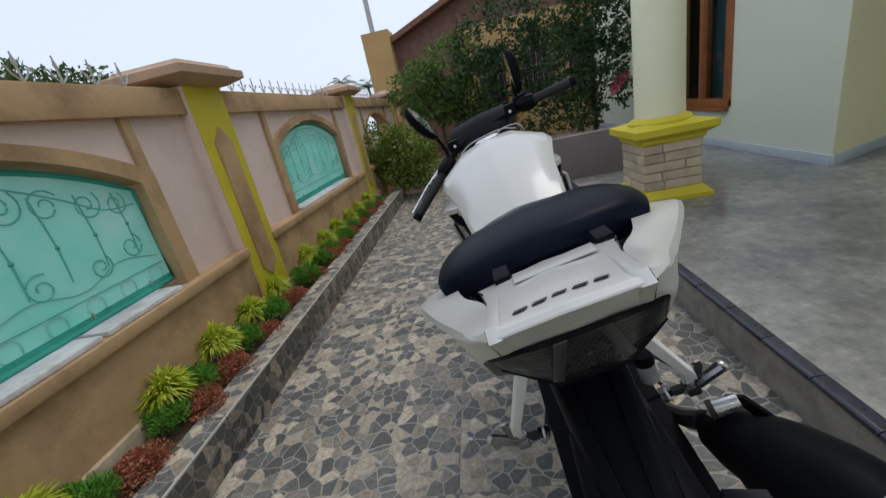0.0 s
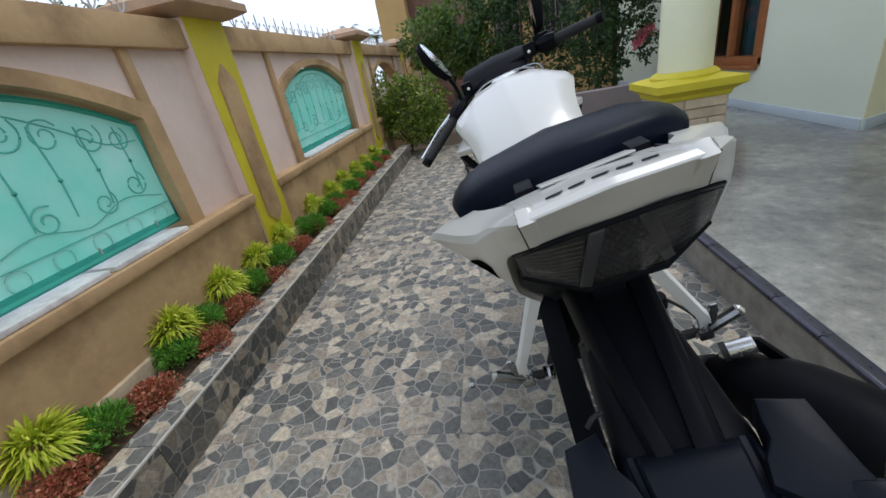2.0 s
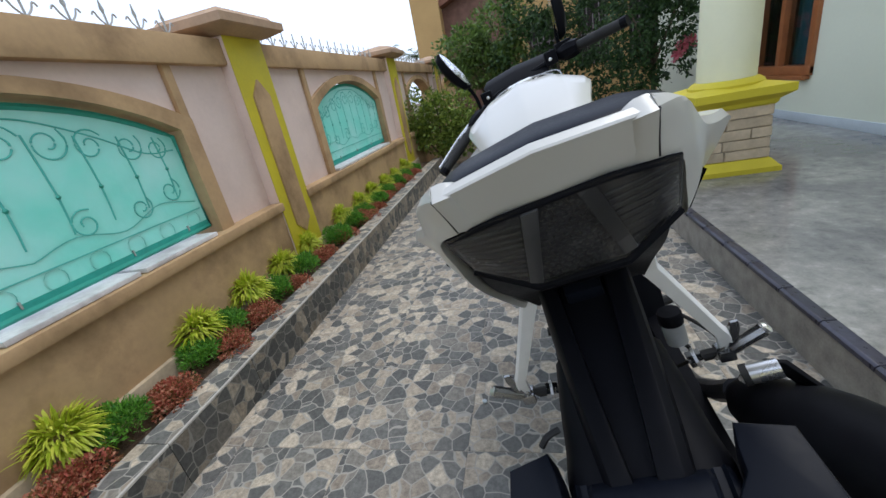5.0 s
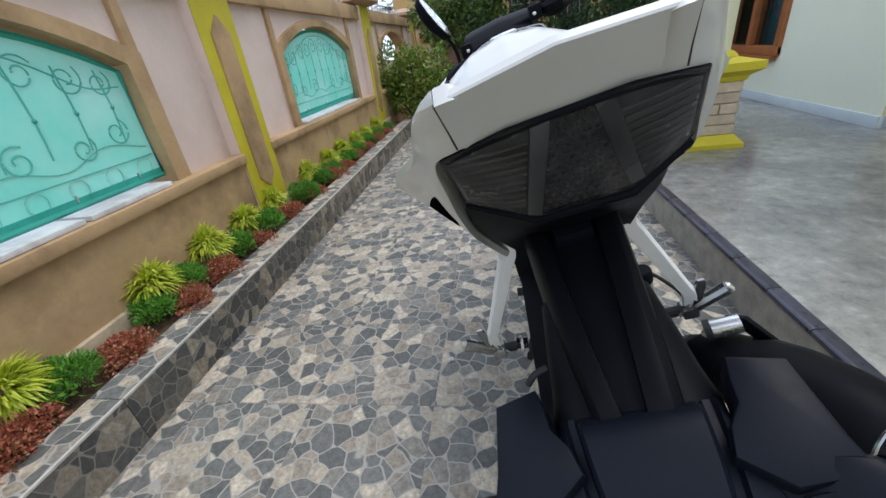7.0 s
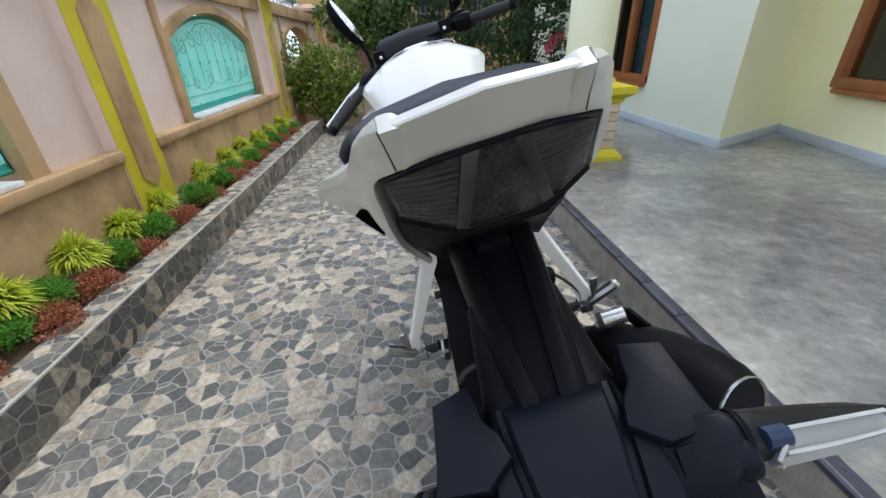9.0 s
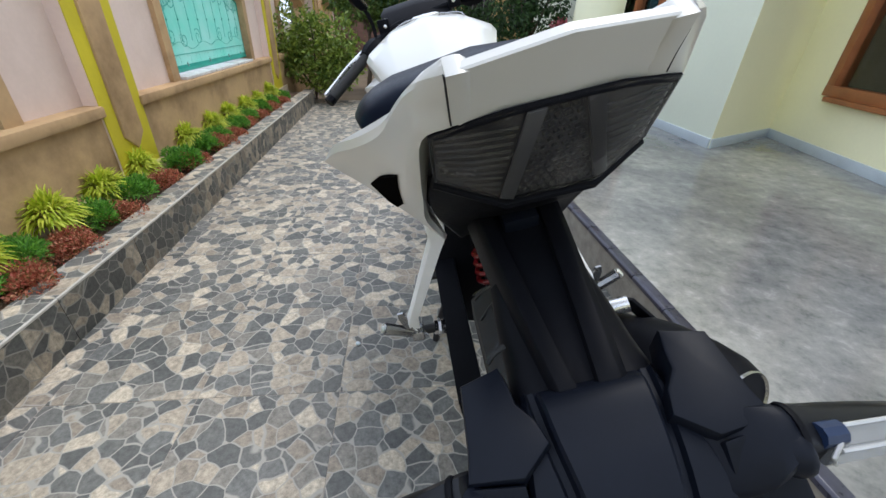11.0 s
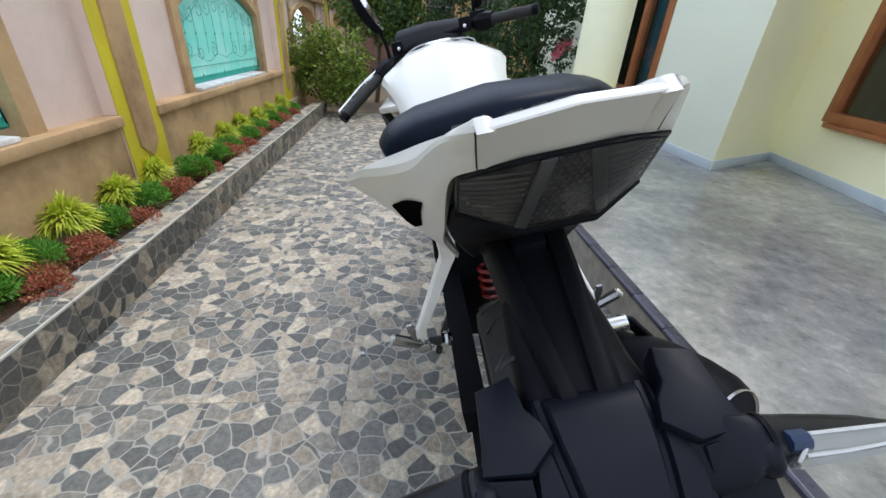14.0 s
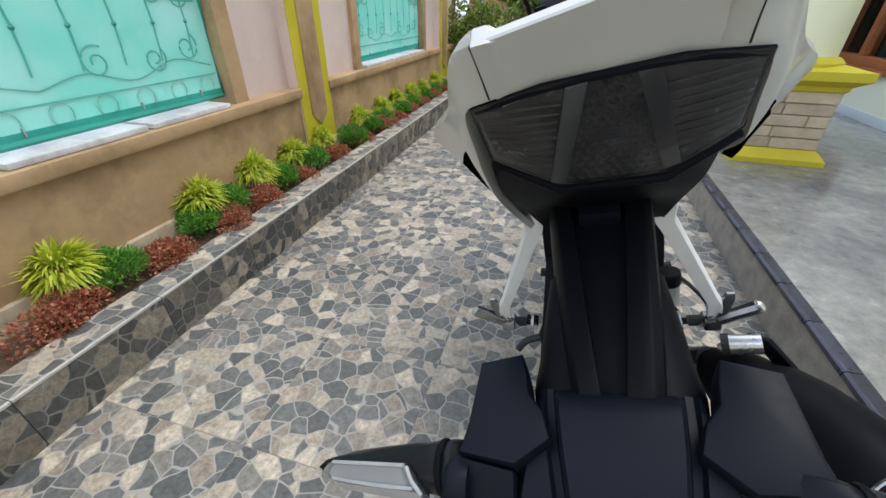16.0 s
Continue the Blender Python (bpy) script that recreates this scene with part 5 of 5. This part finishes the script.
wheel(-0.50, 0.30, 0.298, 0.066, "rear_wheel")
wheel(0.965, 0.29, 0.288, 0.05, "front_wheel", 0.12)
for s in (-1, 1):
    part("fork_leg", tube([(s * 0.088, 0.63, 0.98), (s * 0.088, 0.80, 0.62), (s * 0.083, 0.975, 0.29)], [0.019, 0.021, 0.024], 10, steps=2), "dark_metal", bike)
    # swing arm
    part("swing_arm", loft([[Vector((s * u + du * 0.016, y, w + dw * h)) for du, dw in ((-1, -1), (1, -1), (1, 1), (-1, 1))] for u, y, w, h in ((0.075, 0.12, 0.40, 0.03), (0.10, -0.1, 0.36, 0.028), (0.105, -0.54, 0.30, 0.024))]), "black_plastic", bike)
part("front_mudguard", loft([[Vector((0.062 * c, 0.985 - 0.315 * math.sin(a) * 1.0, 0.29 + 0.315 * math.cos(a) - 0.03 * abs(c) ** 2)) for c in (-1, -0.6, 0, 0.6, 1)] for a in (radians(x) for x in range(-35, 71, 15))], cap=False, close=False), "black_plastic", bike)
# chain run on the left, chain cover
part("chain_cover", loft([[Vector((-0.104 + du * 0.026, y, w + dw * 0.03)) for du, dw in ((-1, -1), (1, -1), (1, 1), (-1, 1))] for y, w in ((0.05, 0.46), (-0.12, 0.43), (-0.34, 0.39), (-0.46, 0.36))]), "black_plastic", bike)
part("engine", loft([ring_mirror([(0, y, w1), (h * 0.8, y, w1), (h, y, (w1 + w0) / 2), (h * 0.8, y, w0), (0, y, w0)]) for y, h, w0, w1 in ((-0.02, 0.10, 0.34, 0.60), (0.10, 0.14, 0.26, 0.66), (0.30, 0.14, 0.24, 0.72), (0.48, 0.11, 0.30, 0.66))]), "dark_metal", bike, "dark engine block")
part("frame_tube", tube([(0, 0.55, 0.84), (0, 0.2, 0.76), (0, -0.05, 0.70), (0, -0.08, 0.42)], 0.028, 10), "black_plastic", bike)
for s in (-1, 1):
    part("subframe_tube", tube([(s * 0.06, -0.05, 0.72), (s * 0.075, -0.3, 0.80), (s * 0.06, -0.62, 0.88)], 0.012, 8), "black_plastic", bike)
# shock absorber
pts = [(0.002 + 0.030 * math.cos(t), -0.125 + 0.030 * math.sin(t) - 0.02 * k / 60, 0.40 + 0.0030 * k) for k in range(38) for t in (2 * math.pi * k / 9.2,)]
shock = part("shock_absorber", tube([(0.002, -0.115, 0.36), (0.002, -0.147, 0.68)], 0.014, 8, steps=1), "dark_metal", bike)
part("spring", tube(pts, 0.0065, 7, steps=1), "red_spring", shock, "red coil spring")
# splash guard between the wheel and the engine, rounded at its edges
part("splash_guard", loft(spline_rings([ring_mirror([(0, y, w), (h * 0.7, y - 0.002, w), (h, y + 0.012, w), (h, y + 0.030, w), (0, y + 0.034, w)]) for y, h, w in ((-0.055, 0.100, 0.22), (-0.075, 0.128, 0.34), (-0.078, 0.135, 0.48), (-0.070, 0.125, 0.60), (-0.060, 0.10, 0.70))], 3)), "black_plastic", bike)
# battery box and dark inner parts under the seat
part("under_seat_box", box(-0.085, 0.085, -0.22, 0.0, 0.68, 0.84, 0.015), "black_plastic", bike)

# rear mudguard: post, carrier and side plates lie on one slope that falls off towards the end
UC = -0.0075


def on_guard(u, y, h=0.0):
    w = 0.803 + 0.315 * (y + 0.787) - 3.2 * max(0, -0.822 - y) ** 1.6
    return Vector((UC + u, y - 0.30 * h, w + 0.954 * h))


# post with raised rails and a sunk middle
rings = []
for y, hw, cut in ((-0.575, 0.046, 0.0), (-0.615, 0.0415, 0.0), (-0.65, 0.039, 0.0), (-0.685, 0.036, 0.0), (-0.737, 0.0315, 0.0), (-0.766, 0.0285, 0.0), (-0.784, 0.0265, 0.0), (-0.7875, 0.0260, 0.004), (-0.7885, 0.0255, 0.022)):
    deep = 0.0075 if y > -0.786 else 0.002
    line = [(hw + 0.001, -0.034), (hw, -0.010), (hw - 0.002, -0.004), (hw - 0.0065, -0.0005), (hw - 0.008, 0.0), (hw - 0.0185, 0.0), (hw - 0.0205, -0.001), (hw - 0.0215, -deep), (0.0, -deep - 0.0008),
            (-hw + 0.0195, -deep), (-hw + 0.0185, -0.001), (-hw + 0.0165, 0.0), (-hw + 0.007, 0.0), (-hw + 0.0055, -0.0012), (-hw + 0.001, -0.012), (-hw - 0.002, -0.034)]
    rings.append([on_guard(u, y, v - cut) for u, v in line])
guard = part("rear_mudguard", loft(spline_rings(rings, 2)), "black_plastic", bike, "black plastic rear mudguard", angle=30)
part("guard_block", turn_bm(box(-0.0155, 0.0155, -0.010, 0.012, -0.010, 0.0045, 0.003), Matrix.Translation(on_guard(0, -0.640)) @ Matrix.Rotation(radians(17), 4, "X")), "grey_plastic", guard)

# rounded inner fender hugging the tyre
rings = []
for y, hw, low in ((-0.690, 0.040, 0.012), (-0.730, 0.0435, 0.010), (-0.757, 0.0450, 0.0085), (-0.778, 0.0475, 0.0075), (-0.796, 0.0440, 0.0065), (-0.812, 0.0380, 0.0070)):
    half = [(0.0, -low), (hw * 0.55, -low - 0.0006), (hw * 0.85, -low - 0.0035), (hw, -low - 0.012), (hw * 1.02, -low - 0.040)]
    rings.append([on_guard(u, y, v) for u, v in half] + [on_guard(-u, y, v) for u, v in half[:0:-1]])
part("inner_fender", loft(spline_rings(rings, 3)), "black_plastic", guard, angle=50)
part("cable_clip", tube([on_guard(-0.044, -0.748, -0.006), on_guard(-0.052, -0.752, -0.004), on_guard(-0.058, -0.756, -0.008)], 0.0022, 6), "rubber", guard)

# carrier for the number plate, with sunk channels along its edges
rings = []
for y, hw, side in ((-0.781, 0.0330, 0.0400), (-0.790, 0.0325, 0.0420), (-0.812, 0.0305, 0.0460), (-0.835, 0.0270, 0.0500), (-0.860, 0.0230, 0.0530), (-0.885, 0.0205, 0.0550), (-0.915, 0.0195, 0.0560), (-0.935, 0.0190, 0.0560)):
    top = 0.0015 if y < -0.783 else -0.008
    half = [(0.0, top + 0.0004), (hw * 0.6, top + 0.0002), (hw - 0.002, top), (hw, top - 0.002), (hw + 0.0015, -0.0075), (hw + 0.0055, -0.0082), (hw + 0.0075, -0.0045), (side, -0.0055), (side + 0.003, -0.010), (side + 0.003, -0.040)]
    rings.append([on_guard(u, y, v) for u, v in half] + [on_guard(-u, y, v) for u, v in half[:0:-1]])
part("plate_carrier", loft(spline_rings(rings, 3)), "grey_plastic", guard, angle=28)


# side plates that carry the indicators: an upper facet and a lower one folded down, rounded at the rim
def mount(s):
    def facet(pts, drop):
        rim = [on_guard(s * u, y) + Vector((0, 0, drop * min(0, y + 0.824))) for u, y in pts]
        mid = sum(rim, Vector()) / len(rim)
        rings = []
        for inset, h in ((0.0035, 0.0045), (0.0012, 0.0038), (0.0, 0.0018), (0.0, -0.022)):
            rings.append([p + (mid - p).normalized() * inset + Vector((0, -0.30, 0.954)) * h for p in rim])
        return loft(rings)

    pl = part("indicator_mount", facet([(0.0785, -0.771), (0.0525, -0.7645), (0.0490, -0.776), (0.0470, -0.788), (0.0385, -0.799), (0.0345, -0.8125), (0.0530, -0.8262), (0.0845, -0.8235), (0.0815, -0.808)], 0.0), "grey_plastic", bike, "dark plastic indicator mount", angle=40)
    part("lower_facet", facet([(0.0850, -0.8245), (0.0535, -0.8272), (0.0530, -0.846), (0.0540, -0.880), (0.0870, -0.880), (0.0905, -0.850)], 0.55), "grey_plastic", pl, angle=40)
    part("socket", loft([[on_guard(s * x, -0.8330, -0.006) + Vector((0, 0.0150 * g * math.cos(t), 0.0125 * g * math.sin(t))) for t in (2 * math.pi * k / 20 for k in range(20))] for x, g in ((0.078, 0.9), (0.083, 1.10), (0.0885, 1.10), (0.0905, 1.0))]), "grey_plastic", pl, angle=40)
    return pl


mount(-1)
mount(1)


def indicator(root, side, size):
    """A boat-shaped pod: black shell with a stub to the mount, clear faceted lens set into its face."""
    a = Vector(root)
    d = Vector((side * 0.958, 0.084, -0.272)).normalized()
    n = Vector((side * 0.270, -0.525, 0.806))
    n = (n - d * n.dot(d)).normalized()
    m = (d.cross(n) if side < 0 else n.cross(d)).normalized()

    def at(x, q, r):
        return a + d * (x * size) + m * (q * size) + n * (r * size)

    rows = [(-0.052, 0.026, -0.024, 0), (-0.030, 0.031, -0.026, 0), (-0.014, 0.034, -0.022, 0)][:3 if side < 0 else 0] + [(-0.004, 0.0345, -0.018, 0), (0.018, 0.0325, -0.017, 0), (0.030, 0.0312, -0.016, 0.15), (0.040, 0.0305, -0.012, 0.9), (0.052, 0.0300, -0.011, 1), (0.094, 0.0264, -0.010, 1),
            (0.143, 0.0214, -0.009, 1), (0.168, 0.0158, -0.007, 1), (0.180, 0.0118, -0.005, 1), (0.188, 0.0040, -0.002, 1), (0.190, 0.0010, 0.0, 1)]
    rings = []
    for x, top, low, k in rows:
        q = min(0.0102, top * 0.7)
        ring = [(top - 0.002, -0.012), (top, -0.005), (top - 0.003, 0.003), ((top + q) * 0.5, 0.0085), (q + 0.0005 - 0.012 * (1 - k), 0.0105), (q - 0.0005 - 0.018 * (1 - k), 0.0090 - 0.008 * k), (low + 0.003, 0.001 - 0.003 * k), (low, -0.006), (low + 0.003, -0.014), ((low + top) * 0.5, -0.020)]
        sink = 0.105 * min(1, max(0, (0.000 - x) / 0.052)) ** 1.3
        rings.append([at(x, p[0], p[1] - sink) for p in ring])
    ind = part("indicator", loft(rings), "pod_plastic", bike, "black indicator pod with a clear lens", angle=32)
    part("collar", loft([[at(x, 0.008 + 0.0268 * g * math.cos(t), -0.004 + 0.0165 * g * math.sin(t)) for t in (2 * math.pi * k / 18 for k in range(18))] for x, g in ((0.003, 0.98), (0.005, 1.02), (0.008, 1.02), (0.010, 0.98))]), "black_plastic", ind)
    if side > 0:
        boss = []
        for x, top, low, r in ((0.006, 0.0300, -0.0150, 0.0), (0.002, 0.0335, -0.0190, 0.0), (-0.006, 0.0350, -0.0250, -0.001), (-0.025, 0.0380, -0.0380, -0.012), (-0.050, 0.0400, -0.0440, -0.036), (-0.075, 0.0360, -0.0400, -0.064), (-0.090, 0.0200, -0.0300, -0.085)):
            boss.append([at(x, q, r + v) for q, v in ((top, -0.030), (top, -0.006), (top - 0.004, 0.004), (top - 0.012, 0.0085), ((top + low) / 2, 0.0105), (low + 0.010, 0.0070), (low + 0.003, 0.0), (low, -0.010), (low, -0.030))])
        part("boss", loft(spline_rings(boss, 2)), "grey_plastic", ind, angle=40)
        # blue rod paints a bluish reflection beside the lens
        part("reflection_rod", tube([at(0.022, 0.003, 0.006), at(0.046, 0.003, 0.007)], 0.0065, 10, steps=1), "blue_reflection", ind, "small blue rod painted as a bluish reflection")
    rows = [(0.0490, 0.0100, -0.0225, 1), (0.0520, 0.0102, -0.0235, 0.95), (0.094, 0.0102, -0.0225, 0.3), (0.137, 0.0102, -0.0205, 0), (0.164, 0.0100, -0.0165, 0), (0.178, 0.0050, -0.0125, 0), (0.186, -0.0020, -0.0085, 0)]
    rings = []
    for x, top, low, k in rows:
        f = (top - low) / 0.033
        ring = [(top, 0.001), (top, 0.0105 * f ** 0.3), (top - 0.0050 * f, 0.0130 * f ** 0.3), (top - 0.0185 * f, 0.0130 * f ** 0.3), (top - 0.0225 * f, 0.0100 * f ** 0.3), (low + 0.001, 0.003), (low, -0.004), (low + 0.004, -0.010), (top - 0.010, -0.006)]
        rings.append([at(x + 0.9 * (q - 0.010) * k * (1 if q > -0.018 else 0.75), q, r) for q, r in ring])
    lens = part("lens", loft(rings), "clear_lens", ind, "clear faceted lens", angle=25)
    part("reflector", solid([at(0.055, 0.0060, 0.0075), at(0.160, 0.0060, 0.0075), at(0.169, -0.002, 0.0070), at(0.160, -0.0090, 0.0055), at(0.046, -0.0085, 0.0055)], 0.002, 0.0005), "lens_edge", lens, "pale reflector")
    for name, line in (("upper_edge", [(0.049, 0.0080, 0.0125), (0.100, 0.0080, 0.0125), (0.163, 0.0080, 0.0122)]), ("inner_edge", [(0.045, 0.0070, 0.0130), (0.036, -0.0060, 0.0130), (0.028, -0.0165, 0.0075), (0.034, -0.0225, 0.001)]),
                       ("lower_edge", [(0.036, -0.0118, 0.0110), (0.090, -0.0118, 0.0110), (0.162, -0.0085, 0.0100)])):
        part(name, tube([at(*p) for p in line], 0.0012, 6, steps=2), "lens_edge", lens)
    return ind


indicator((UC - 0.0895, -0.8345, 0.7870), -1, 0.56)
indicator((UC + 0.0845, -0.8345, 0.7880), 1, 0.56)

# passenger step stays
ST = -0.010


def drawn_in(k):
    """The step and exhaust fittings are small and sit close under the tail."""
    c = Vector((-0.025, -0.957, 1.026))
    return Matrix.Translation(c) @ Matrix.Scale(k, 4) @ Matrix.Translation(-c)


NEAR = drawn_in(0.85)
for s in (-1, 1):
    def at(u, y, w):
        return Vector((ST + s * u, y, w))

    # flat bar with a bend near its foot
    top, foot = at(0.081, -0.452, 0.742), NEAR @ at(0.186, -0.302, 0.486)
    line = smooth_line([at(0.078, -0.482, 0.800), at(0.079, -0.466, 0.768), top, top.lerp(foot, 0.12), top.lerp(foot, 0.5), top.lerp(foot, 0.9), foot, NEAR @ at(0.193, -0.284, 0.440)], 4)
    rings = []
    for k, p in enumerate(line):
        d = (line[min(k + 1, len(line) - 1)] - line[max(k - 1, 0)]).normalized()
        f = k / (len(line) - 1)
        wide = 0.0140 - 0.0050 * min(1, f * 1.4) + 0.002 * max(0, f - 0.8) * 5
        n = Vector((s * 0.86, -0.30, 0.42))
        n = (n - d * n.dot(d)).normalized()
        m = d.cross(n)
        rings.append([p + n * (a * wide) + m * (b * 0.007) for a, b in ((-1, -0.6), (-0.85, -1), (0.85, -1), (1, -0.6), (1, 0.6), (0.85, 1), (-0.85, 1), (-1, 0.6))])
    st = part("step_stay", loft(rings), "silver_paint", bike, "silver passenger step stay", angle=40)
    fit = [part("step_bracket", solid([at(0.200, -0.298, 0.470), at(0.206, -0.270, 0.425), at(0.176, -0.258, 0.405), at(0.170, -0.296, 0.420)], 0.008 * s, 0.002), "cast_metal", st)]
    fit.append(part("peg_blade", loft([[at(u, y, w) + Vector((a * 0.0085 * g, b * 0.004 * g, 0)) for a, b in ((-1, -1), (1, -1), (1, 1), (-1, 1))] for u, y, w, g in ((0.192, -0.292, 0.428, 0.5), (0.200, -0.298, 0.455, 0.8), (0.206, -0.303, 0.492, 1.0), (0.208, -0.304, 0.506, 0.7))]), "cast_metal", st, "folding step blade"))
    fit.append(part("hinge", box(ST + s * 0.188 - 0.014, ST + s * 0.188 + 0.014, -0.302, -0.268, 0.418, 0.440, 0.004), "cast_metal", st))
    peg = part("step_peg", tube([at(0.200, -0.292, 0.440), at(0.225, -0.298, 0.458), at(0.250, -0.302, 0.474)], [0.0125, 0.0120, 0.0130], 9, steps=2), "cast_metal", st, "passenger step peg")
    tip = part("peg_tip", lathe([(0.0105, 0), (0.0115, 0.004), (0.007, 0.008)], 12), "alloy", peg, m=Matrix.Translation(at(0.250, -0.302, 0.474)) @ Matrix.Rotation(radians(55 * s), 4, "Y"))
    fit.append(part("rubber_sleeve", tube([at(0.150, -0.278, 0.424), at(0.180, -0.284, 0.430)], 0.0105, 10, steps=1), "rubber", st))
    fit.append(part("spring_bolt", tube([at(0.128, -0.275, 0.419), at(0.152, -0.277, 0.4245)], 0.0165, 8, steps=1), "chrome", st, "bright chrome bolt"))
    fit.append(part("bolt_flange", tube([at(0.139, -0.2755, 0.4212), at(0.144, -0.276, 0.4224)], 0.0195, 6, steps=1), "alloy", st))
    for ob in fit + [peg]:
        ob.data.transform(NEAR)
    tip.matrix_basis = NEAR @ tip.matrix_basis
    part("rider_peg", tube([(s * 0.09, 0.02, 0.35), (s * 0.165, 0.02, 0.36)], [0.012, 0.013], 8, steps=1), "rubber", bike)
# brake fluid bottle inside the stay
bottle = part("fluid_bottle", lathe([(0.012, 0.0), (0.017, 0.004), (0.0175, 0.040), (0.016, 0.046)], 20), "bottle_plastic", bike, "cloudy fluid bottle with a black lid", m=pose(0.094, -0.348, 0.524))
part("lid", lathe([(0.0185, 0.044), (0.0190, 0.048), (0.0190, 0.062), (0.0175, 0.066), (0.0005, 0.067)], 20), "black_plastic", bottle, "black lid")
part("hose", tube([(0.100, -0.346, 0.524), (0.112, -0.344, 0.494), (0.104, -0.325, 0.460), (0.080, -0.29, 0.42)], 0.0035, 6), "rubber", bike)
part("hose", tube([(0.104, -0.350, 0.586), (0.124, -0.365, 0.570), (0.145, -0.372, 0.540), (0.150, -0.365, 0.510)], 0.003, 6), "rubber", bike)

# exhaust
ex = part("muffler", lathe([(0.026, 0.0), (0.048, 0.03), (0.064, 0.09), (0.070, 0.135), (0.079, 0.155), (0.083, 0.20), (0.081, 0.27), (0.073, 0.320), (0.064, 0.340), (0.0595, 0.348)], 32), "black_plastic", bike, "satin black muffler",
          m=drawn_in(0.76) @ look((0.195, -0.245, 0.287), (0.316, -0.560, 0.362)) @ Matrix.Rotation(math.pi, 4, "X"))
part("end_ring", lathe([(0.0570, 0.345), (0.0600, 0.347), (0.0603, 0.350), (0.0588, 0.352), (0.0558, 0.348)], 32, closed=False), "cast_metal", ex, "bright metal end ring")
part("end_cap", lathe([(0.0570, 0.347), (0.036, 0.326), (0.026, 0.326), (0.0255, 0.300)], 32, closed=False), "badge_black", ex)
part("header_pipe", tube([(0.06, 0.50, 0.32), (0.08, 0.42, 0.20), (0.11, 0.15, 0.17), (0.13, -0.10, 0.21), (0.135, -0.30, 0.36), (0.142, -0.416, 0.468)], 0.019, 10), "dark_metal", bike)
hanger = part("muffler_hanger", solid([(0.215, -0.338, 0.442), (0.243, -0.350, 0.440), (0.285, -0.415, 0.395), (0.262, -0.372, 0.385)], 0.008, 0.002), "black_plastic", bike)
hanger.data.transform(drawn_in(0.80))
collar = part("hanger_collar", tube([(0.192, -0.341, 0.422), (0.236, -0.348, 0.430)], 0.0165, 18, steps=1), "alloy", hanger, "bright hanger collar")
band = part("rubber_band", tube([(0.182, -0.339, 0.420), (0.193, -0.341, 0.4222)], 0.0185, 18, steps=1), "rubber", hanger)
bolt = part("bolt", lathe([(0.008, 0), (0.008, 0.005), (0.005, 0.008), (0.0005, 0.008)], 6), "alloy", hanger, m=drawn_in(0.80) @ pose(0.183, -0.345, 0.420, 80, 0, -60))
for ob in (collar, band):
    ob.data.transform(drawn_in(0.80))
# side stand
part("side_stand", tube([(-0.10, 0.10, 0.26), (-0.19, 0.08, 0.10), (-0.245, 0.06, -0.055)], 0.012, 8), "dark_metal", bike)
part("stand_foot", box(-0.275, -0.225, 0.03, 0.09, -0.066, -0.056, 0.003), "dark_metal", bike)

# ---- tiles of the driveway, kerb and porch edge ----
T = 0.40


def shared(name, bm, material):
    return finish(bm, name, material)


floor_tile = shared("tile", box(-T / 2 + 0.0009, T / 2 - 0.0009, -T / 2 + 0.0009, T / 2 - 0.0009, -0.008, 0.0, 0.0008, 1), "stone_print_tile")
X_JOINT, Y_JOINT = 0.872, -0.13
for i in range(-3, 3):
    for j in range(-8, 12):
        x, y = X_JOINT + T * (i + 0.5), Y_JOINT + T * (j + 0.5)
        if -0.2 < x < 2.1 and y < 4.5:
            part("tile", floor_tile, "", driveway, m=pose(x, y, 0))
# upright faces take the darkened print, tops the brightened one
face_tile = shared("tile", box(-0.0075, 0.0, -T / 2 + 0.001, T / 2 - 0.001, 0.0, 0.166, 0.001, 1), "stone_print_shaded")
top_tile = shared("tile", box(-0.116, -0.001, -T / 2 + 0.001, T / 2 - 0.001, 0.0, 0.007, 0.001, 1), "stone_print_lit")
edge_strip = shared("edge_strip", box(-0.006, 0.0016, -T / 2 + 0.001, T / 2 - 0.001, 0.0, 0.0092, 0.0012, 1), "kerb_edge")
end_tile = shared("tile", box(-0.116, 0.0, 0.0, 0.008, 0.0, 0.17, 0.001, 1), "stone_print_shaded")
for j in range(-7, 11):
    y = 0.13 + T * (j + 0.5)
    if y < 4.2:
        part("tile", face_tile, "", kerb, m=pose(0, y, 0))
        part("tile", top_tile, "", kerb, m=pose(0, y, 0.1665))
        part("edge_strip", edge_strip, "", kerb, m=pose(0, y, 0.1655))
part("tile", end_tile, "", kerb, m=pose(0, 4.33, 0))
nosing = tagged(part("porch_nosing", box(1.932, 1.955, -3.2, 3.2, 0.140, 0.164), "pale_joint"), "dark blue edging tiles along the porch", "edging", kind="structure")
nose_tile = shared("tile", prism([(1.899, 0.150), (1.903, 0.146), (1.925, 0.146), (1.945, 0.163), (1.945, 0.1685), (1.908, 0.1685), (1.900, 0.163)], "y", -0.0985, 0.0985, 0.002), "blue_nosing")
for j in range(32):
    part("tile", nose_tile, "", nosing, m=pose(0.02, -3.1 + 0.2 * j, 0))
pebble = bmesh.new()
bmesh.ops.create_icosphere(pebble, subdivisions=2, radius=0.008)
for v in pebble.verts:
    v.co = Vector((v.co.x * 1.1, v.co.y, v.co.z * 0.75)) * (1 + 0.15 * noise.noise(v.co * 90))
tagged(part("pebble", pebble, "skirting_tile", m=pose(0.908, 0.062, 0.006)), "small white pebble lying on the tiles", "pebble")
